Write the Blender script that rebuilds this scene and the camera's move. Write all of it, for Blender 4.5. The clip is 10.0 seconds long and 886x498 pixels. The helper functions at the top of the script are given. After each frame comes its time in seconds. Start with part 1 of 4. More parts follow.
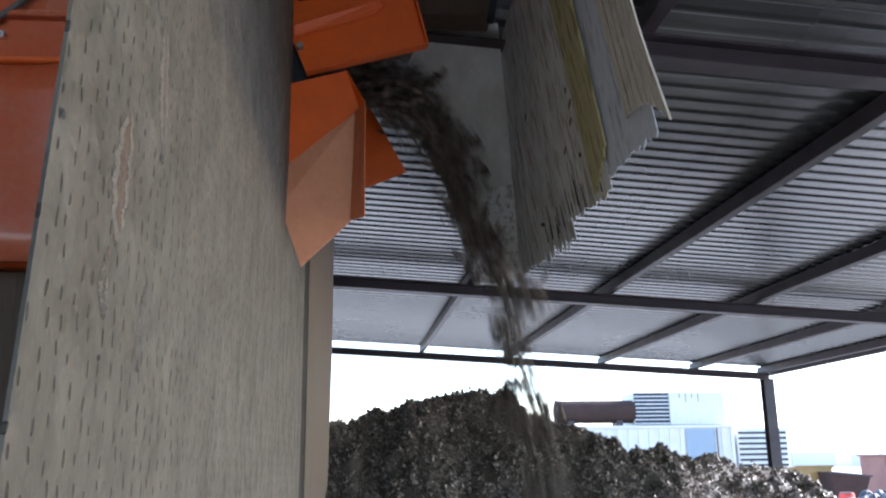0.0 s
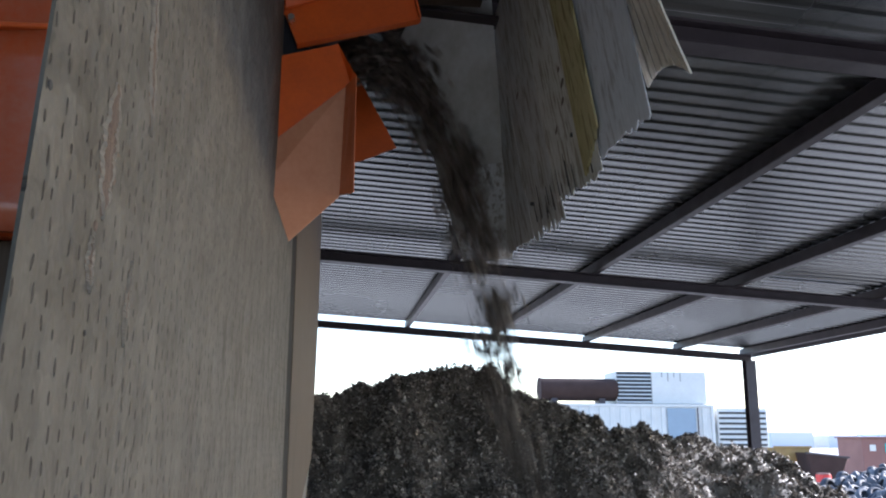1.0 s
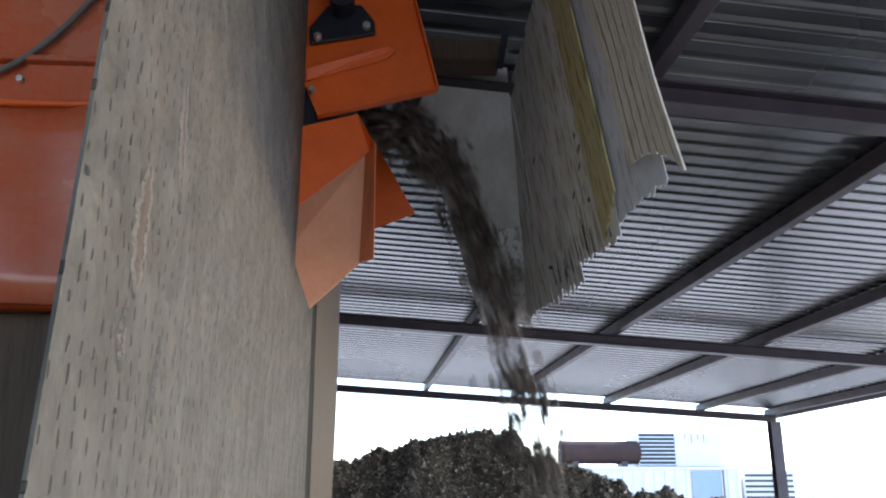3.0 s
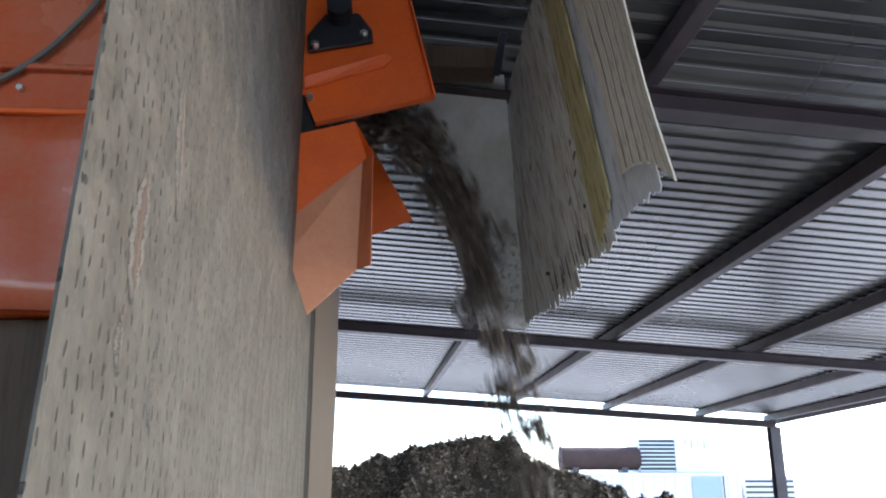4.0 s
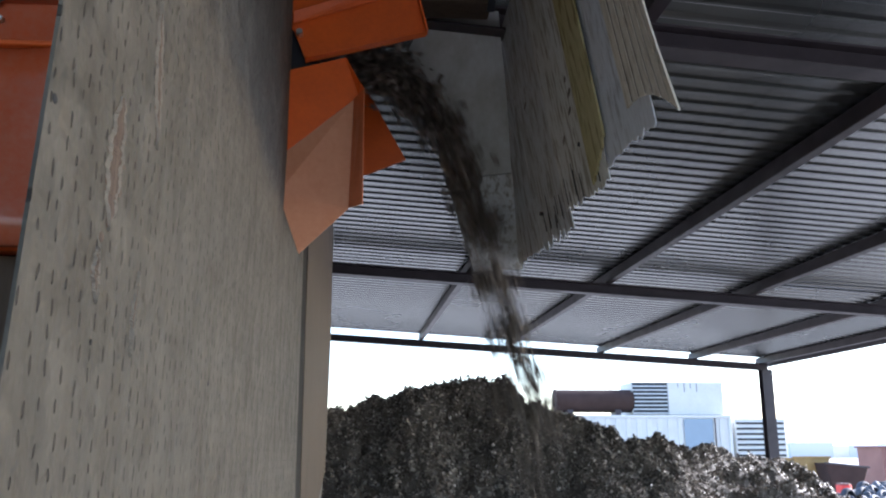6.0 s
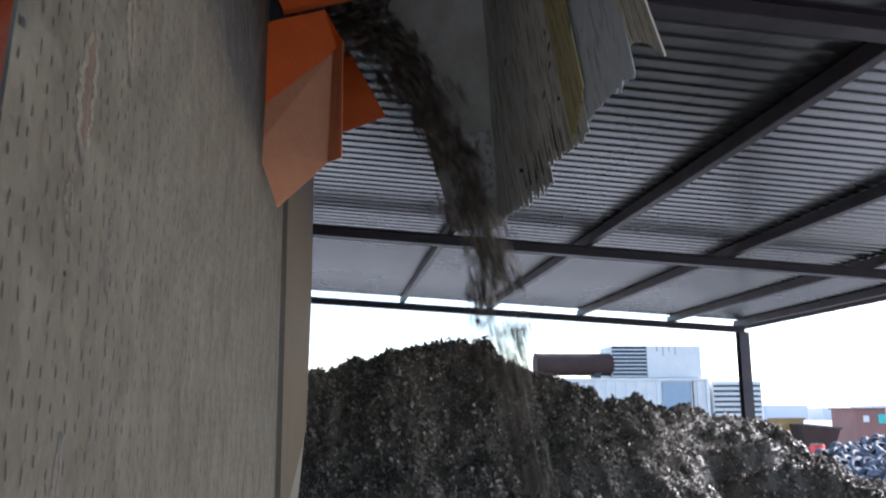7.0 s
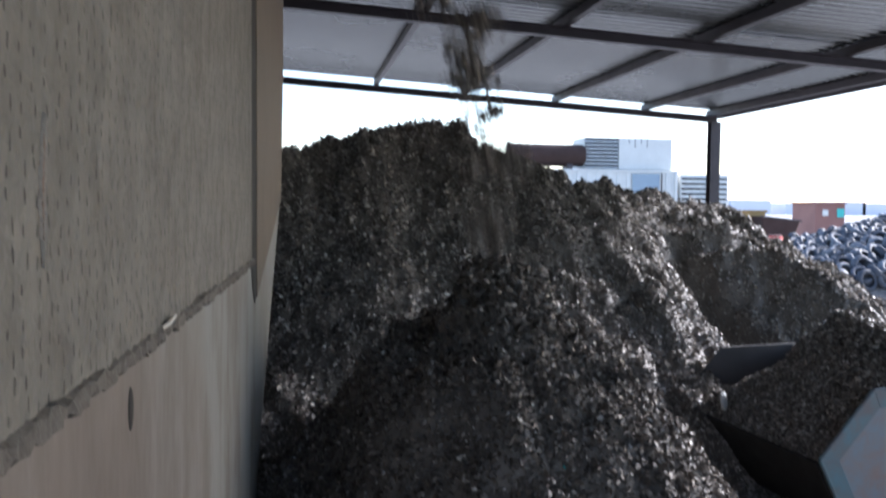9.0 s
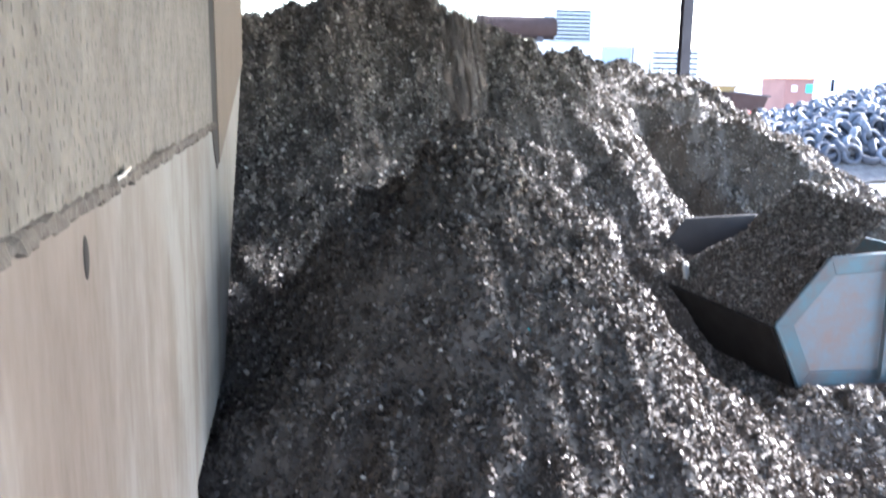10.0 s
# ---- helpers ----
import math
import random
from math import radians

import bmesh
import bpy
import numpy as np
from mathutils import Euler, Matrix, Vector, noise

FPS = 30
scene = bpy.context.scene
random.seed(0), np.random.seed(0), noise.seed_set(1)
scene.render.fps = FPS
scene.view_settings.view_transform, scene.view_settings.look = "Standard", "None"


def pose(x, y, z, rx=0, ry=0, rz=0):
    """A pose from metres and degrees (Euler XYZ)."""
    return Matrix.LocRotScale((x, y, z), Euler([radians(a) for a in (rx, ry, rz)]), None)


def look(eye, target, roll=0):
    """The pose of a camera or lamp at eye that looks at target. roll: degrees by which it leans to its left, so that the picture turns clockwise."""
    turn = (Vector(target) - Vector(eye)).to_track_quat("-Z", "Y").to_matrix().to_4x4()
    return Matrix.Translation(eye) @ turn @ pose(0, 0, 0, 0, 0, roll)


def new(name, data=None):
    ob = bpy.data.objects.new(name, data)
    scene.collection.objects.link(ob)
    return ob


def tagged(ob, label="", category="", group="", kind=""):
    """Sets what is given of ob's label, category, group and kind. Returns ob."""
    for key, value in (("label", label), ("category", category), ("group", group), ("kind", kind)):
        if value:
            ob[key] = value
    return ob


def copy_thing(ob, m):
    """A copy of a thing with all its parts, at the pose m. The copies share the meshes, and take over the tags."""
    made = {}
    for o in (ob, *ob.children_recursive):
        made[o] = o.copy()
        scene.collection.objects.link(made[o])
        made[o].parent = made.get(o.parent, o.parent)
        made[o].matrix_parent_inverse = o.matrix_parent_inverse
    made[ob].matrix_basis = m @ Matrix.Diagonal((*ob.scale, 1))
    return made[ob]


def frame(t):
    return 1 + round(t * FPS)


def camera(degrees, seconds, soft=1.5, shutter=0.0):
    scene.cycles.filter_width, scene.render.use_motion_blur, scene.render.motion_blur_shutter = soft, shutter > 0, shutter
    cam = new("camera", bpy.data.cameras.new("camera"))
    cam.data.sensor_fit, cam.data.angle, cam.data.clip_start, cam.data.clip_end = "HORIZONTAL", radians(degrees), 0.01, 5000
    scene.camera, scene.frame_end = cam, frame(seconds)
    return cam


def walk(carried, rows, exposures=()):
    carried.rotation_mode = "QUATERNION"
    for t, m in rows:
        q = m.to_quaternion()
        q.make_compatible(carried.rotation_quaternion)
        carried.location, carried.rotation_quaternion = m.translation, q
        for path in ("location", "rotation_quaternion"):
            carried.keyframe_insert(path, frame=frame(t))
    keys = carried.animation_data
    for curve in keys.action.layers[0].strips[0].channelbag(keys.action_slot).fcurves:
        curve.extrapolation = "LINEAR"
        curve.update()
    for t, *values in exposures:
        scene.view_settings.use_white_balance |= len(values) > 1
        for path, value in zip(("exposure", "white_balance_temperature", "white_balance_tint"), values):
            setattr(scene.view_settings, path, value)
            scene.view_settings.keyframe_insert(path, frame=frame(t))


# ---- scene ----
# Metres; z = 0 is the height at which the camera starts, the yard lies 2.8 m below it.
GROUND = -2.8
EYE = [  # seconds, x, y, z, yaw, pitch, roll
    (0.0, 0.000, 0.000, 0.000, -4.65, 14.01, -0.75),
    (0.5, -0.003, 0.003, 0.003, -5.07, 12.65, -0.10),
    (1.0, -0.004, 0.006, 0.008, -5.52, 12.38, 0.27),
    (1.5, -0.010, 0.000, 0.014, -4.47, 14.54, 0.56),
    (2.0, -0.010, -0.014, 0.014, -4.16, 15.21, 0.61),
    (2.5, -0.017, -0.002, 0.021, -4.30, 15.86, 0.00),
    (4.0, -0.005, -0.028, 0.014, -4.35, 16.86, -0.20),
    (4.5, -0.007, -0.012, 0.017, -3.93, 16.41, 0.04),
    (5.0, 0.002, -0.011, 0.005, -4.18, 15.10, 0.02),
    (5.5, 0.008, -0.007, 0.003, -4.22, 13.93, 0.05),
    (7.0, 0.017, 0.000, -0.036, -5.83, 10.90, -0.40),
    (7.5, 0.026, -0.045, -0.072, -6.00, 8.25, 0.25),
    (8.0, 0.028, -0.050, -0.104, -5.86, 5.03, 0.60),
    (8.5, 0.016, -0.060, -0.121, -6.57, 0.96, 0.65),
    (9.0, 0.020, -0.038, -0.146, -7.57, -2.98, 0.57),
    (9.5, 0.028, -0.021, -0.173, -8.75, -7.31, 0.68),
    (10.0, 0.033, -0.015, -0.197, -9.77, -11.14, 0.80),
]
cam = camera(54.49, 10.0, soft=2.0, shutter=0.6)
walk(cam, [(t, pose(x, y, z, 90 + p, 0, w) @ pose(0, 0, 0, 0, 0, r)) for t, x, y, z, w, p, r in EYE],
     exposures=[(t, stops, 5850, 16) for t, stops in ((0, 2.25), (1.0, 1.8), (2.5, 2.3), (4.5, 2.75), (5.0, 2.65), (5.5, 2.3), (7.2, 1.62), (8.5, 1.5), (9.0, 1.65), (9.5, 2.45), (10, 3.25))])

# ---- light: a bright overcast yard, the open side of the shed to the right ----
world = bpy.data.worlds.new("sky")
scene.world = world
world.use_nodes = True
wn, wl = world.node_tree.nodes, world.node_tree.links
sky = wn.new("ShaderNodeTexSky")
sky.sky_type, sky.sun_disc = "NISHITA", False
sky.sun_elevation, sky.sun_rotation = radians(24), radians(71)
sky.dust_density, sky.air_density = 0.8, 1.0
wl.new(sky.outputs["Color"], wn["Background"].inputs["Color"])
wn["Background"].inputs["Strength"].default_value = 0.15
sun = new("sun", bpy.data.lights.new("sun", "SUN"))
sun.data.energy, sun.data.angle, sun.data.color = 4.3, radians(12), (1, 0.97, 0.94)
sun.matrix_world = look((24, 8.2, 11.3), (0, 0, 0))


# ---- materials ----
def nodes_of(name):
    m = bpy.data.materials.new(name)
    m.use_nodes = True
    nt = m.node_tree
    return m, nt, nt.nodes["Principled BSDF"]


def mathn(nt, op, a, b=None):
    n = nt.nodes.new("ShaderNodeMath")
    n.operation = op
    for i, v in enumerate((a, b)):
        if v is None:
            continue
        if isinstance(v, (int, float)):
            n.inputs[i].default_value = v
        else:
            nt.links.new(v, n.inputs[i])
    return n.outputs[0]


def coords(nt, scale=(1, 1, 1), kind="Object"):
    tc = nt.nodes.new("ShaderNodeTexCoord")
    mp = nt.nodes.new("ShaderNodeMapping")
    mp.inputs["Scale"].default_value = scale
    nt.links.new(tc.outputs[kind], mp.inputs["Vector"])
    return mp.outputs["Vector"]


def noise_tex(nt, vec, scale, detail=4, rough=0.6):
    n = nt.nodes.new("ShaderNodeTexNoise")
    n.inputs["Scale"].default_value, n.inputs["Detail"].default_value, n.inputs["Roughness"].default_value = scale, detail, rough
    nt.links.new(vec, n.inputs["Vector"])
    return n.outputs["Fac"]


def ramp(nt, fac, stops):
    n = nt.nodes.new("ShaderNodeValToRGB")
    el = n.color_ramp.elements
    while len(el) < len(stops):
        el.new(0.5)
    for e, (p, c) in zip(el, stops):
        e.position, e.color = p, (*c, 1) if len(c) == 3 else c
    nt.links.new(fac, n.inputs["Fac"])
    return n.outputs["Color"]


def mixc(nt, fac, a, b, how="MIX"):
    n = nt.nodes.new("ShaderNodeMix")
    n.data_type, n.blend_type = "RGBA", how
    for i, v in ((0, fac), (6, a), (7, b)):
        if isinstance(v, (int, float)):
            n.inputs[i].default_value = v
        elif isinstance(v, tuple):
            n.inputs[i].default_value = (*v, 1)
        else:
            nt.links.new(v, n.inputs[i])
    return n.outputs[2]


def bump(nt, bsdf, height, strength=0.3, dist=0.005):
    n = nt.nodes.new("ShaderNodeBump")
    n.inputs["Strength"].default_value, n.inputs["Distance"].default_value = strength, dist
    nt.links.new(height, n.inputs["Height"])
    nt.links.new(n.outputs["Normal"], bsdf.inputs["Normal"])


def worn(name, color, dark, rough=0.6, metal=0.0, scale=6.0, fine=60.0, grime=0.5, relief=0.15, stretch=(1, 1, 1), even=False):
    """A painted, metal, rubber or earthy surface: base colour with stains at a large and a fine scale."""
    m, nt, b = nodes_of(name)
    v = coords(nt, stretch)
    big, small = noise_tex(nt, v, scale), noise_tex(nt, v, fine, 3)
    f = ramp(nt, big, [(0.35, (0, 0, 0)), (0.7, (1, 1, 1))])
    c = mixc(nt, mathn(nt, "MULTIPLY", f, grime), color, dark)
    c = mixc(nt, 0.25, c, ramp(nt, small, [(0.3, dark), (0.7, color)]))
    nt.links.new(c, b.inputs["Base Color"])
    nt.links.new(mathn(nt, "ADD", mathn(nt, "MULTIPLY", big, 0.06 if even else 0.3), rough - (0.03 if even else 0.15)), b.inputs["Roughness"])
    b.inputs["Metallic"].default_value = metal
    if relief:
        bump(nt, b, small, relief, 0.004)
    return m


def timber(name, light, dark, stain, slits=False, grain=(14, 14, 0.9), lines=0.32):
    """Sawn softwood with the grain along local z; slits: rows of short treatment cuts."""
    m, nt, b = nodes_of(name)
    v = coords(nt, grain)
    g = noise_tex(nt, v, 3.0, 6, 0.65)
    c = ramp(nt, g, [(lines, dark), (0.5, light), (0.72, tuple(x * 0.82 for x in light))])
    vb = coords(nt, (1, 1, 0.5))
    st = noise_tex(nt, vb, 3.2, 5)
    c = mixc(nt, mathn(nt, "MULTIPLY", ramp(nt, st, [(0.45, (0, 0, 0)), (0.72, (1, 1, 1))]), 0.55), c, stain)
    fine = noise_tex(nt, coords(nt, (120, 120, 14)), 1.0, 3)
    c = mixc(nt, 0.08 if slits else 0.18, c, ramp(nt, fine, [(0.35, dark), (0.65, light)]))
    h = mathn(nt, "ADD", mathn(nt, "MULTIPLY", g, 0.5), mathn(nt, "MULTIPLY", fine, 0.12 if slits else 0.35))
    h = mathn(nt, "ADD", h, mathn(nt, "MULTIPLY", noise_tex(nt, coords(nt, (1, 0.6, 0.6) if slits else (1, 1, 0.45)), 24, 3), 3.4 if slits else 2.0))
    if slits:
        mott = noise_tex(nt, coords(nt, (1, 0.5, 0.6)), 40, 3, 0.5)
        lump = noise_tex(nt, coords(nt, (1, 0.55, 0.5)), 17, 2, 0.45)
        h = mathn(nt, "ADD", h, mathn(nt, "MULTIPLY", lump, 8.0))
        # shading of the lumps put into the colour: paler highs, lows in the stain tone
        c = mixc(nt, ramp(nt, lump, [(0.5, (0, 0, 0)), (0.66, (0.6, 0.6, 0.6))]), c, tuple(x * 1.35 for x in light))
        c = mixc(nt, ramp(nt, lump, [(0.32, (0.5, 0.5, 0.5)), (0.45, (0, 0, 0))]), c, stain)
        c = mixc(nt, ramp(nt, mott, [(0.40, (0, 0, 0)), (0.70, (0.4, 0.4, 0.4))]), c, tuple(x * 1.25 for x in light))
        raw = nt.nodes.new("ShaderNodeSeparateXYZ")
        nt.links.new(coords(nt), raw.inputs[0])
        flat = nt.nodes.new("ShaderNodeCombineXYZ")
        nt.links.new(mathn(nt, "MULTIPLY", raw.outputs[1], 1 / 0.040), flat.inputs[0])
        nt.links.new(mathn(nt, "MULTIPLY", raw.outputs[2], 1 / 0.031), flat.inputs[1])
        p = flat.outputs[0]
        vo = nt.nodes.new("ShaderNodeTexVoronoi")
        vo.voronoi_dimensions = "2D"
        vo.inputs["Scale"].default_value, vo.inputs["Randomness"].default_value = 1.0, 0.55
        nt.links.new(p, vo.inputs["Vector"])
        d = nt.nodes.new("ShaderNodeVectorMath")
        d.operation = "SUBTRACT"
        nt.links.new(p, d.inputs[0])
        nt.links.new(vo.outputs["Position"], d.inputs[1])
        s = nt.nodes.new("ShaderNodeSeparateXYZ")
        nt.links.new(d.outputs[0], s.inputs[0])
        wav = noise_tex(nt, coords(nt), 30, 2)
        hue = nt.nodes.new("ShaderNodeSeparateColor")
        nt.links.new(vo.outputs["Color"], hue.inputs[0])
        length = mathn(nt, "ADD", mathn(nt, "MULTIPLY", hue.outputs[0], 0.17), 0.18)
        yy = mathn(nt, "ADD", s.outputs[0], mathn(nt, "MULTIPLY", mathn(nt, "SUBTRACT", wav, 0.5), 0.22))
        lean = mathn(nt, "MULTIPLY", mathn(nt, "SUBTRACT", hue.outputs[1], 0.6), 0.30)
        yy = mathn(nt, "ADD", yy, mathn(nt, "MULTIPLY", s.outputs[1], lean))
        e = mathn(nt, "ADD", mathn(nt, "POWER", mathn(nt, "MULTIPLY", yy, 1 / 0.084), 2.0),
                  mathn(nt, "POWER", mathn(nt, "DIVIDE", s.outputs[1], length), 2.0))
        cut = ramp(nt, e, [(0.45, (1, 1, 1)), (1.0, (0, 0, 0))])
        worn_off = ramp(nt, noise_tex(nt, coords(nt, (1, 1, 0.4)), 5, 3), [(0.30, (0.6, 0.6, 0.6)), (0.45, (1, 1, 1))])
        cut = mathn(nt, "MULTIPLY", cut, worn_off)
        c = mixc(nt, mathn(nt, "MULTIPLY", cut, 0.80), c, tuple(x * 0.25 for x in dark))
        h = mathn(nt, "SUBTRACT", h, mathn(nt, "MULTIPLY", cut, 1.2))
    nt.links.new(c, b.inputs["Base Color"])
    b.inputs["Roughness"].default_value = 0.78
    bump(nt, b, h, 0.9 if slits else 0.45, 0.007 if slits else 0.004)
    return m


def shreds(name, black, grey, pale, pale_from=0.86, mid=0.55):
    """Shredded tyre crumb; each loose piece takes its own shade."""
    m, nt, b = nodes_of(name)
    geo = nt.nodes.new("ShaderNodeNewGeometry")
    r = geo.outputs["Random Per Island"]
    c = ramp(nt, r, [(0.0, black), (mid, grey), (pale_from, tuple(x * 1.5 for x in grey)), (1.0, pale)])
    n = noise_tex(nt, coords(nt), 34, 4)
    c = mixc(nt, ramp(nt, n, [(0.35, (0, 0, 0)), (0.7, (0.8, 0.8, 0.8))]), c, black)
    nt.links.new(c, b.inputs["Base Color"])
    b.inputs["Roughness"].default_value = 0.55
    bump(nt, b, n, 0.5, 0.01)
    return m


def tinted(name, stops, rough, metal=0.0, relief=0.2, scale=9.0):
    """Shade picked at random for each object, with mottling."""
    m, nt, b = nodes_of(name)
    oi = nt.nodes.new("ShaderNodeObjectInfo")
    c = ramp(nt, oi.outputs["Random"], stops)
    n = noise_tex(nt, coords(nt), scale, 5)
    c = mixc(nt, ramp(nt, n, [(0.4, (0, 0, 0)), (0.75, (0.6, 0.6, 0.6))]), c, tuple(x * 0.5 for x in stops[0][1]))
    nt.links.new(c, b.inputs["Base Color"])
    b.inputs["Roughness"].default_value, b.inputs["Metallic"].default_value = rough, metal
    bump(nt, b, n, relief, 0.01)
    return m


M_TIMBER = timber("incised timber", (0.119, 0.114, 0.100), (0.104, 0.098, 0.085), (0.080, 0.072, 0.060), slits=True, grain=(5, 5, 0.8))
M_SCAR = timber("torn wood", (0.145, 0.108, 0.088), (0.060, 0.043, 0.034), (0.11, 0.08, 0.065), grain=(40, 40, 1.5), lines=0.42)
M_TIMBER2 = timber("plain timber", (0.122, 0.101, 0.080), (0.072, 0.058, 0.044), (0.086, 0.072, 0.057))


def weathered_panel():
    """Painted panel board: pale grey at its far end, worn to brown towards the near one, with smears down the face."""
    m, nt, b = nodes_of("weathered panel")
    raw = nt.nodes.new("ShaderNodeSeparateXYZ")
    nt.links.new(coords(nt), raw.inputs[0])
    smear = noise_tex(nt, coords(nt, (1, 1, 0.28)), 4.5, 5, 0.65)
    blotch = noise_tex(nt, coords(nt, (1, 1, 0.5)), 2.2, 4)
    far = mathn(nt, "ADD", mathn(nt, "MULTIPLY", raw.outputs[1], 0.42), mathn(nt, "MULTIPLY", mathn(nt, "SUBTRACT", blotch, 0.5), 1.1))
    c = mixc(nt, ramp(nt, far, [(0.62, (0, 0, 0)), (1.12, (1, 1, 1))]), (0.125, 0.104, 0.089), (0.17, 0.178, 0.175))
    c = mixc(nt, ramp(nt, smear, [(0.47, (0, 0, 0)), (0.62, (0.85, 0.85, 0.85))]), c, (0.085, 0.068, 0.057))
    c = mixc(nt, ramp(nt, smear, [(0.30, (0.6, 0.6, 0.6)), (0.44, (0, 0, 0))]), c, (0.215, 0.21, 0.202))
    fine = noise_tex(nt, coords(nt, (1, 1, 0.3)), 45, 4)
    c = mixc(nt, 0.2, c, ramp(nt, fine, [(0.35, (0.10, 0.085, 0.072)), (0.65, (0.20, 0.19, 0.178))]))
    nt.links.new(c, b.inputs["Base Color"])
    b.inputs["Roughness"].default_value = 0.62
    bump(nt, b, fine, 0.2, 0.003)
    return m


M_PANEL = weathered_panel()
# boards of the added walls; the tone sets how much light they return
M_BACK = worn("unseen wall boards", (0.30, 0.285, 0.26), (0.19, 0.18, 0.165), 0.85, scale=1.5, fine=12)
M_BOARD = [
    timber("grey board", (0.64, 0.68, 0.71), (0.26, 0.25, 0.23), (0.36, 0.35, 0.30), lines=0.40),
    timber("bleached board", (0.74, 0.77, 0.77), (0.27, 0.25, 0.21), (0.42, 0.40, 0.31), lines=0.41),
    timber("yellowed board", (0.52, 0.48, 0.27), (0.17, 0.14, 0.06), (0.40, 0.34, 0.12), lines=0.40),
    timber("bluish board", (0.66, 0.71, 0.79), (0.36, 0.38, 0.43), (0.50, 0.54, 0.61), lines=0.38),
    timber("grooved board", (0.74, 0.71, 0.64), (0.32, 0.27, 0.20), (0.55, 0.51, 0.43), grain=(22, 22, 0.5)),
]
M_KNOT = worn("grey-brown knot", (0.20, 0.175, 0.15), (0.11, 0.09, 0.075), 0.8, scale=60)
M_DARKWOOD = timber("dark wood", (0.10, 0.07, 0.05), (0.05, 0.035, 0.025), (0.07, 0.05, 0.035))
M_GROOVE_SHADE = worn("groove shade", (0.03, 0.022, 0.016), (0.015, 0.011, 0.009), 0.9)
M_FILLER = worn("crumbly filler", (0.115, 0.106, 0.094), (0.032, 0.028, 0.025), 0.9, scale=30, fine=140, grime=0.7, relief=0.8)
M_LIP = worn("pale splintered wood", (0.225, 0.214, 0.19), (0.14, 0.131, 0.113), 0.8, scale=30, fine=160, grime=0.6, relief=0.6)
M_LIP_PALE = worn("fresh pale splinter", (0.62, 0.60, 0.56), (0.42, 0.40, 0.36), 0.7, scale=30)
M_PLY = worn("grey facing", (0.56, 0.59, 0.60), (0.33, 0.33, 0.30), 0.7, scale=6, fine=40, grime=0.85, stretch=(1, 1, 0.45))
M_ORANGE = worn("orange paint", (0.84, 0.145, 0.015), (0.55, 0.085, 0.015), 0.38, scale=9, fine=90, grime=0.35, relief=0.05)
M_ORANGE_DUSTY = worn("dusty orange paint", (0.66, 0.22, 0.10), (0.42, 0.09, 0.03), 0.36, scale=7, fine=70, grime=0.6, relief=0.06)
M_LIT_ORANGE = worn("lit orange paint", (0.74, 0.36, 0.22), (0.58, 0.22, 0.11), 0.42, scale=4, fine=60, grime=0.6, relief=0.04)
# dusty red; its darker tone also paints the shade on the upper housing
M_RED_DUST_SHADE = worn("dusty and shaded red paint", (0.52, 0.09, 0.025), (0.48, 0.20, 0.13), 0.24, scale=4.5, fine=60, grime=0.6, relief=0.05)
M_GREY = worn("grey rubber", (0.16, 0.15, 0.14), (0.08, 0.08, 0.08), 0.6)
M_STEEL = worn("dark steel", (0.046, 0.036, 0.043), (0.022, 0.018, 0.021), 0.5, scale=5, grime=0.6)
# black for the dark depth of the gap and the cut
M_GAP_SHADE = worn("gap shade black", (0.009, 0.009, 0.009), (0.006, 0.006, 0.006), 0.85)
M_BLACK = worn("black iron", (0.03, 0.035, 0.05), (0.012, 0.012, 0.015), 0.42, metal=0.4, scale=20)
M_ZINC = worn("zinc plate", (0.75, 0.75, 0.74), (0.5, 0.5, 0.5), 0.3, metal=1.0, scale=30)
M_ROOF = worn("galvanised sheet", (0.165, 0.176, 0.176), (0.138, 0.147, 0.148), 0.27, metal=0.9, scale=0.5, fine=6, grime=0.5, relief=0.0, even=True)
M_YARD = worn("yard dirt", (0.44, 0.42, 0.39), (0.30, 0.28, 0.26), 0.9, scale=0.6, fine=9, relief=0.5)
M_SHRED = shreds("tyre shreds", (0.06, 0.053, 0.047), (0.36, 0.32, 0.28), (0.74, 0.70, 0.64), 0.86, 0.56)
# browner for fresh shreds, darkened further for the shade on the cone
M_FRESH_SHADE = shreds("fresh and shaded brown shreds", (0.042, 0.034, 0.028), (0.20, 0.168, 0.142), (0.64, 0.60, 0.55), 0.91, 0.66)
M_DUSTY = shreds("dusty falling shreds", (0.06, 0.051, 0.043), (0.235, 0.203, 0.175), (0.50, 0.46, 0.42))
M_HEAP = worn("packed shreds", (0.18, 0.157, 0.135), (0.055, 0.046, 0.039), 0.7, scale=5, fine=45, grime=0.8, relief=1.0)
M_BLUE = worn("blue bucket paint", (0.075, 0.165, 0.20), (0.15, 0.10, 0.085), 0.6, scale=4, fine=22, grime=0.9)
M_FADED = worn("chalky faded paint", (0.16, 0.225, 0.265), (0.26, 0.15, 0.11), 0.7, scale=3.0, fine=20, grime=0.9)
M_RUSTY_EDGE = worn("rusty wear edge", (0.27, 0.20, 0.165), (0.15, 0.10, 0.08), 0.8, scale=6, fine=40)
# near-black: the deep shadow under the bucket's edge put into the colour
M_UNDER_SHADE = worn("shade-black steel", (0.022, 0.02, 0.019), (0.012, 0.011, 0.011), 0.8, scale=5)
M_BUCKET_IN = worn("scoured steel", (0.07, 0.066, 0.066), (0.04, 0.036, 0.036), 0.55, metal=0.0, scale=5)
M_TYRE = tinted("tyre rubber", [(0.0, (0.04, 0.042, 0.05)), (0.6, (0.09, 0.093, 0.108)), (1.0, (0.21, 0.21, 0.22))], 0.7)
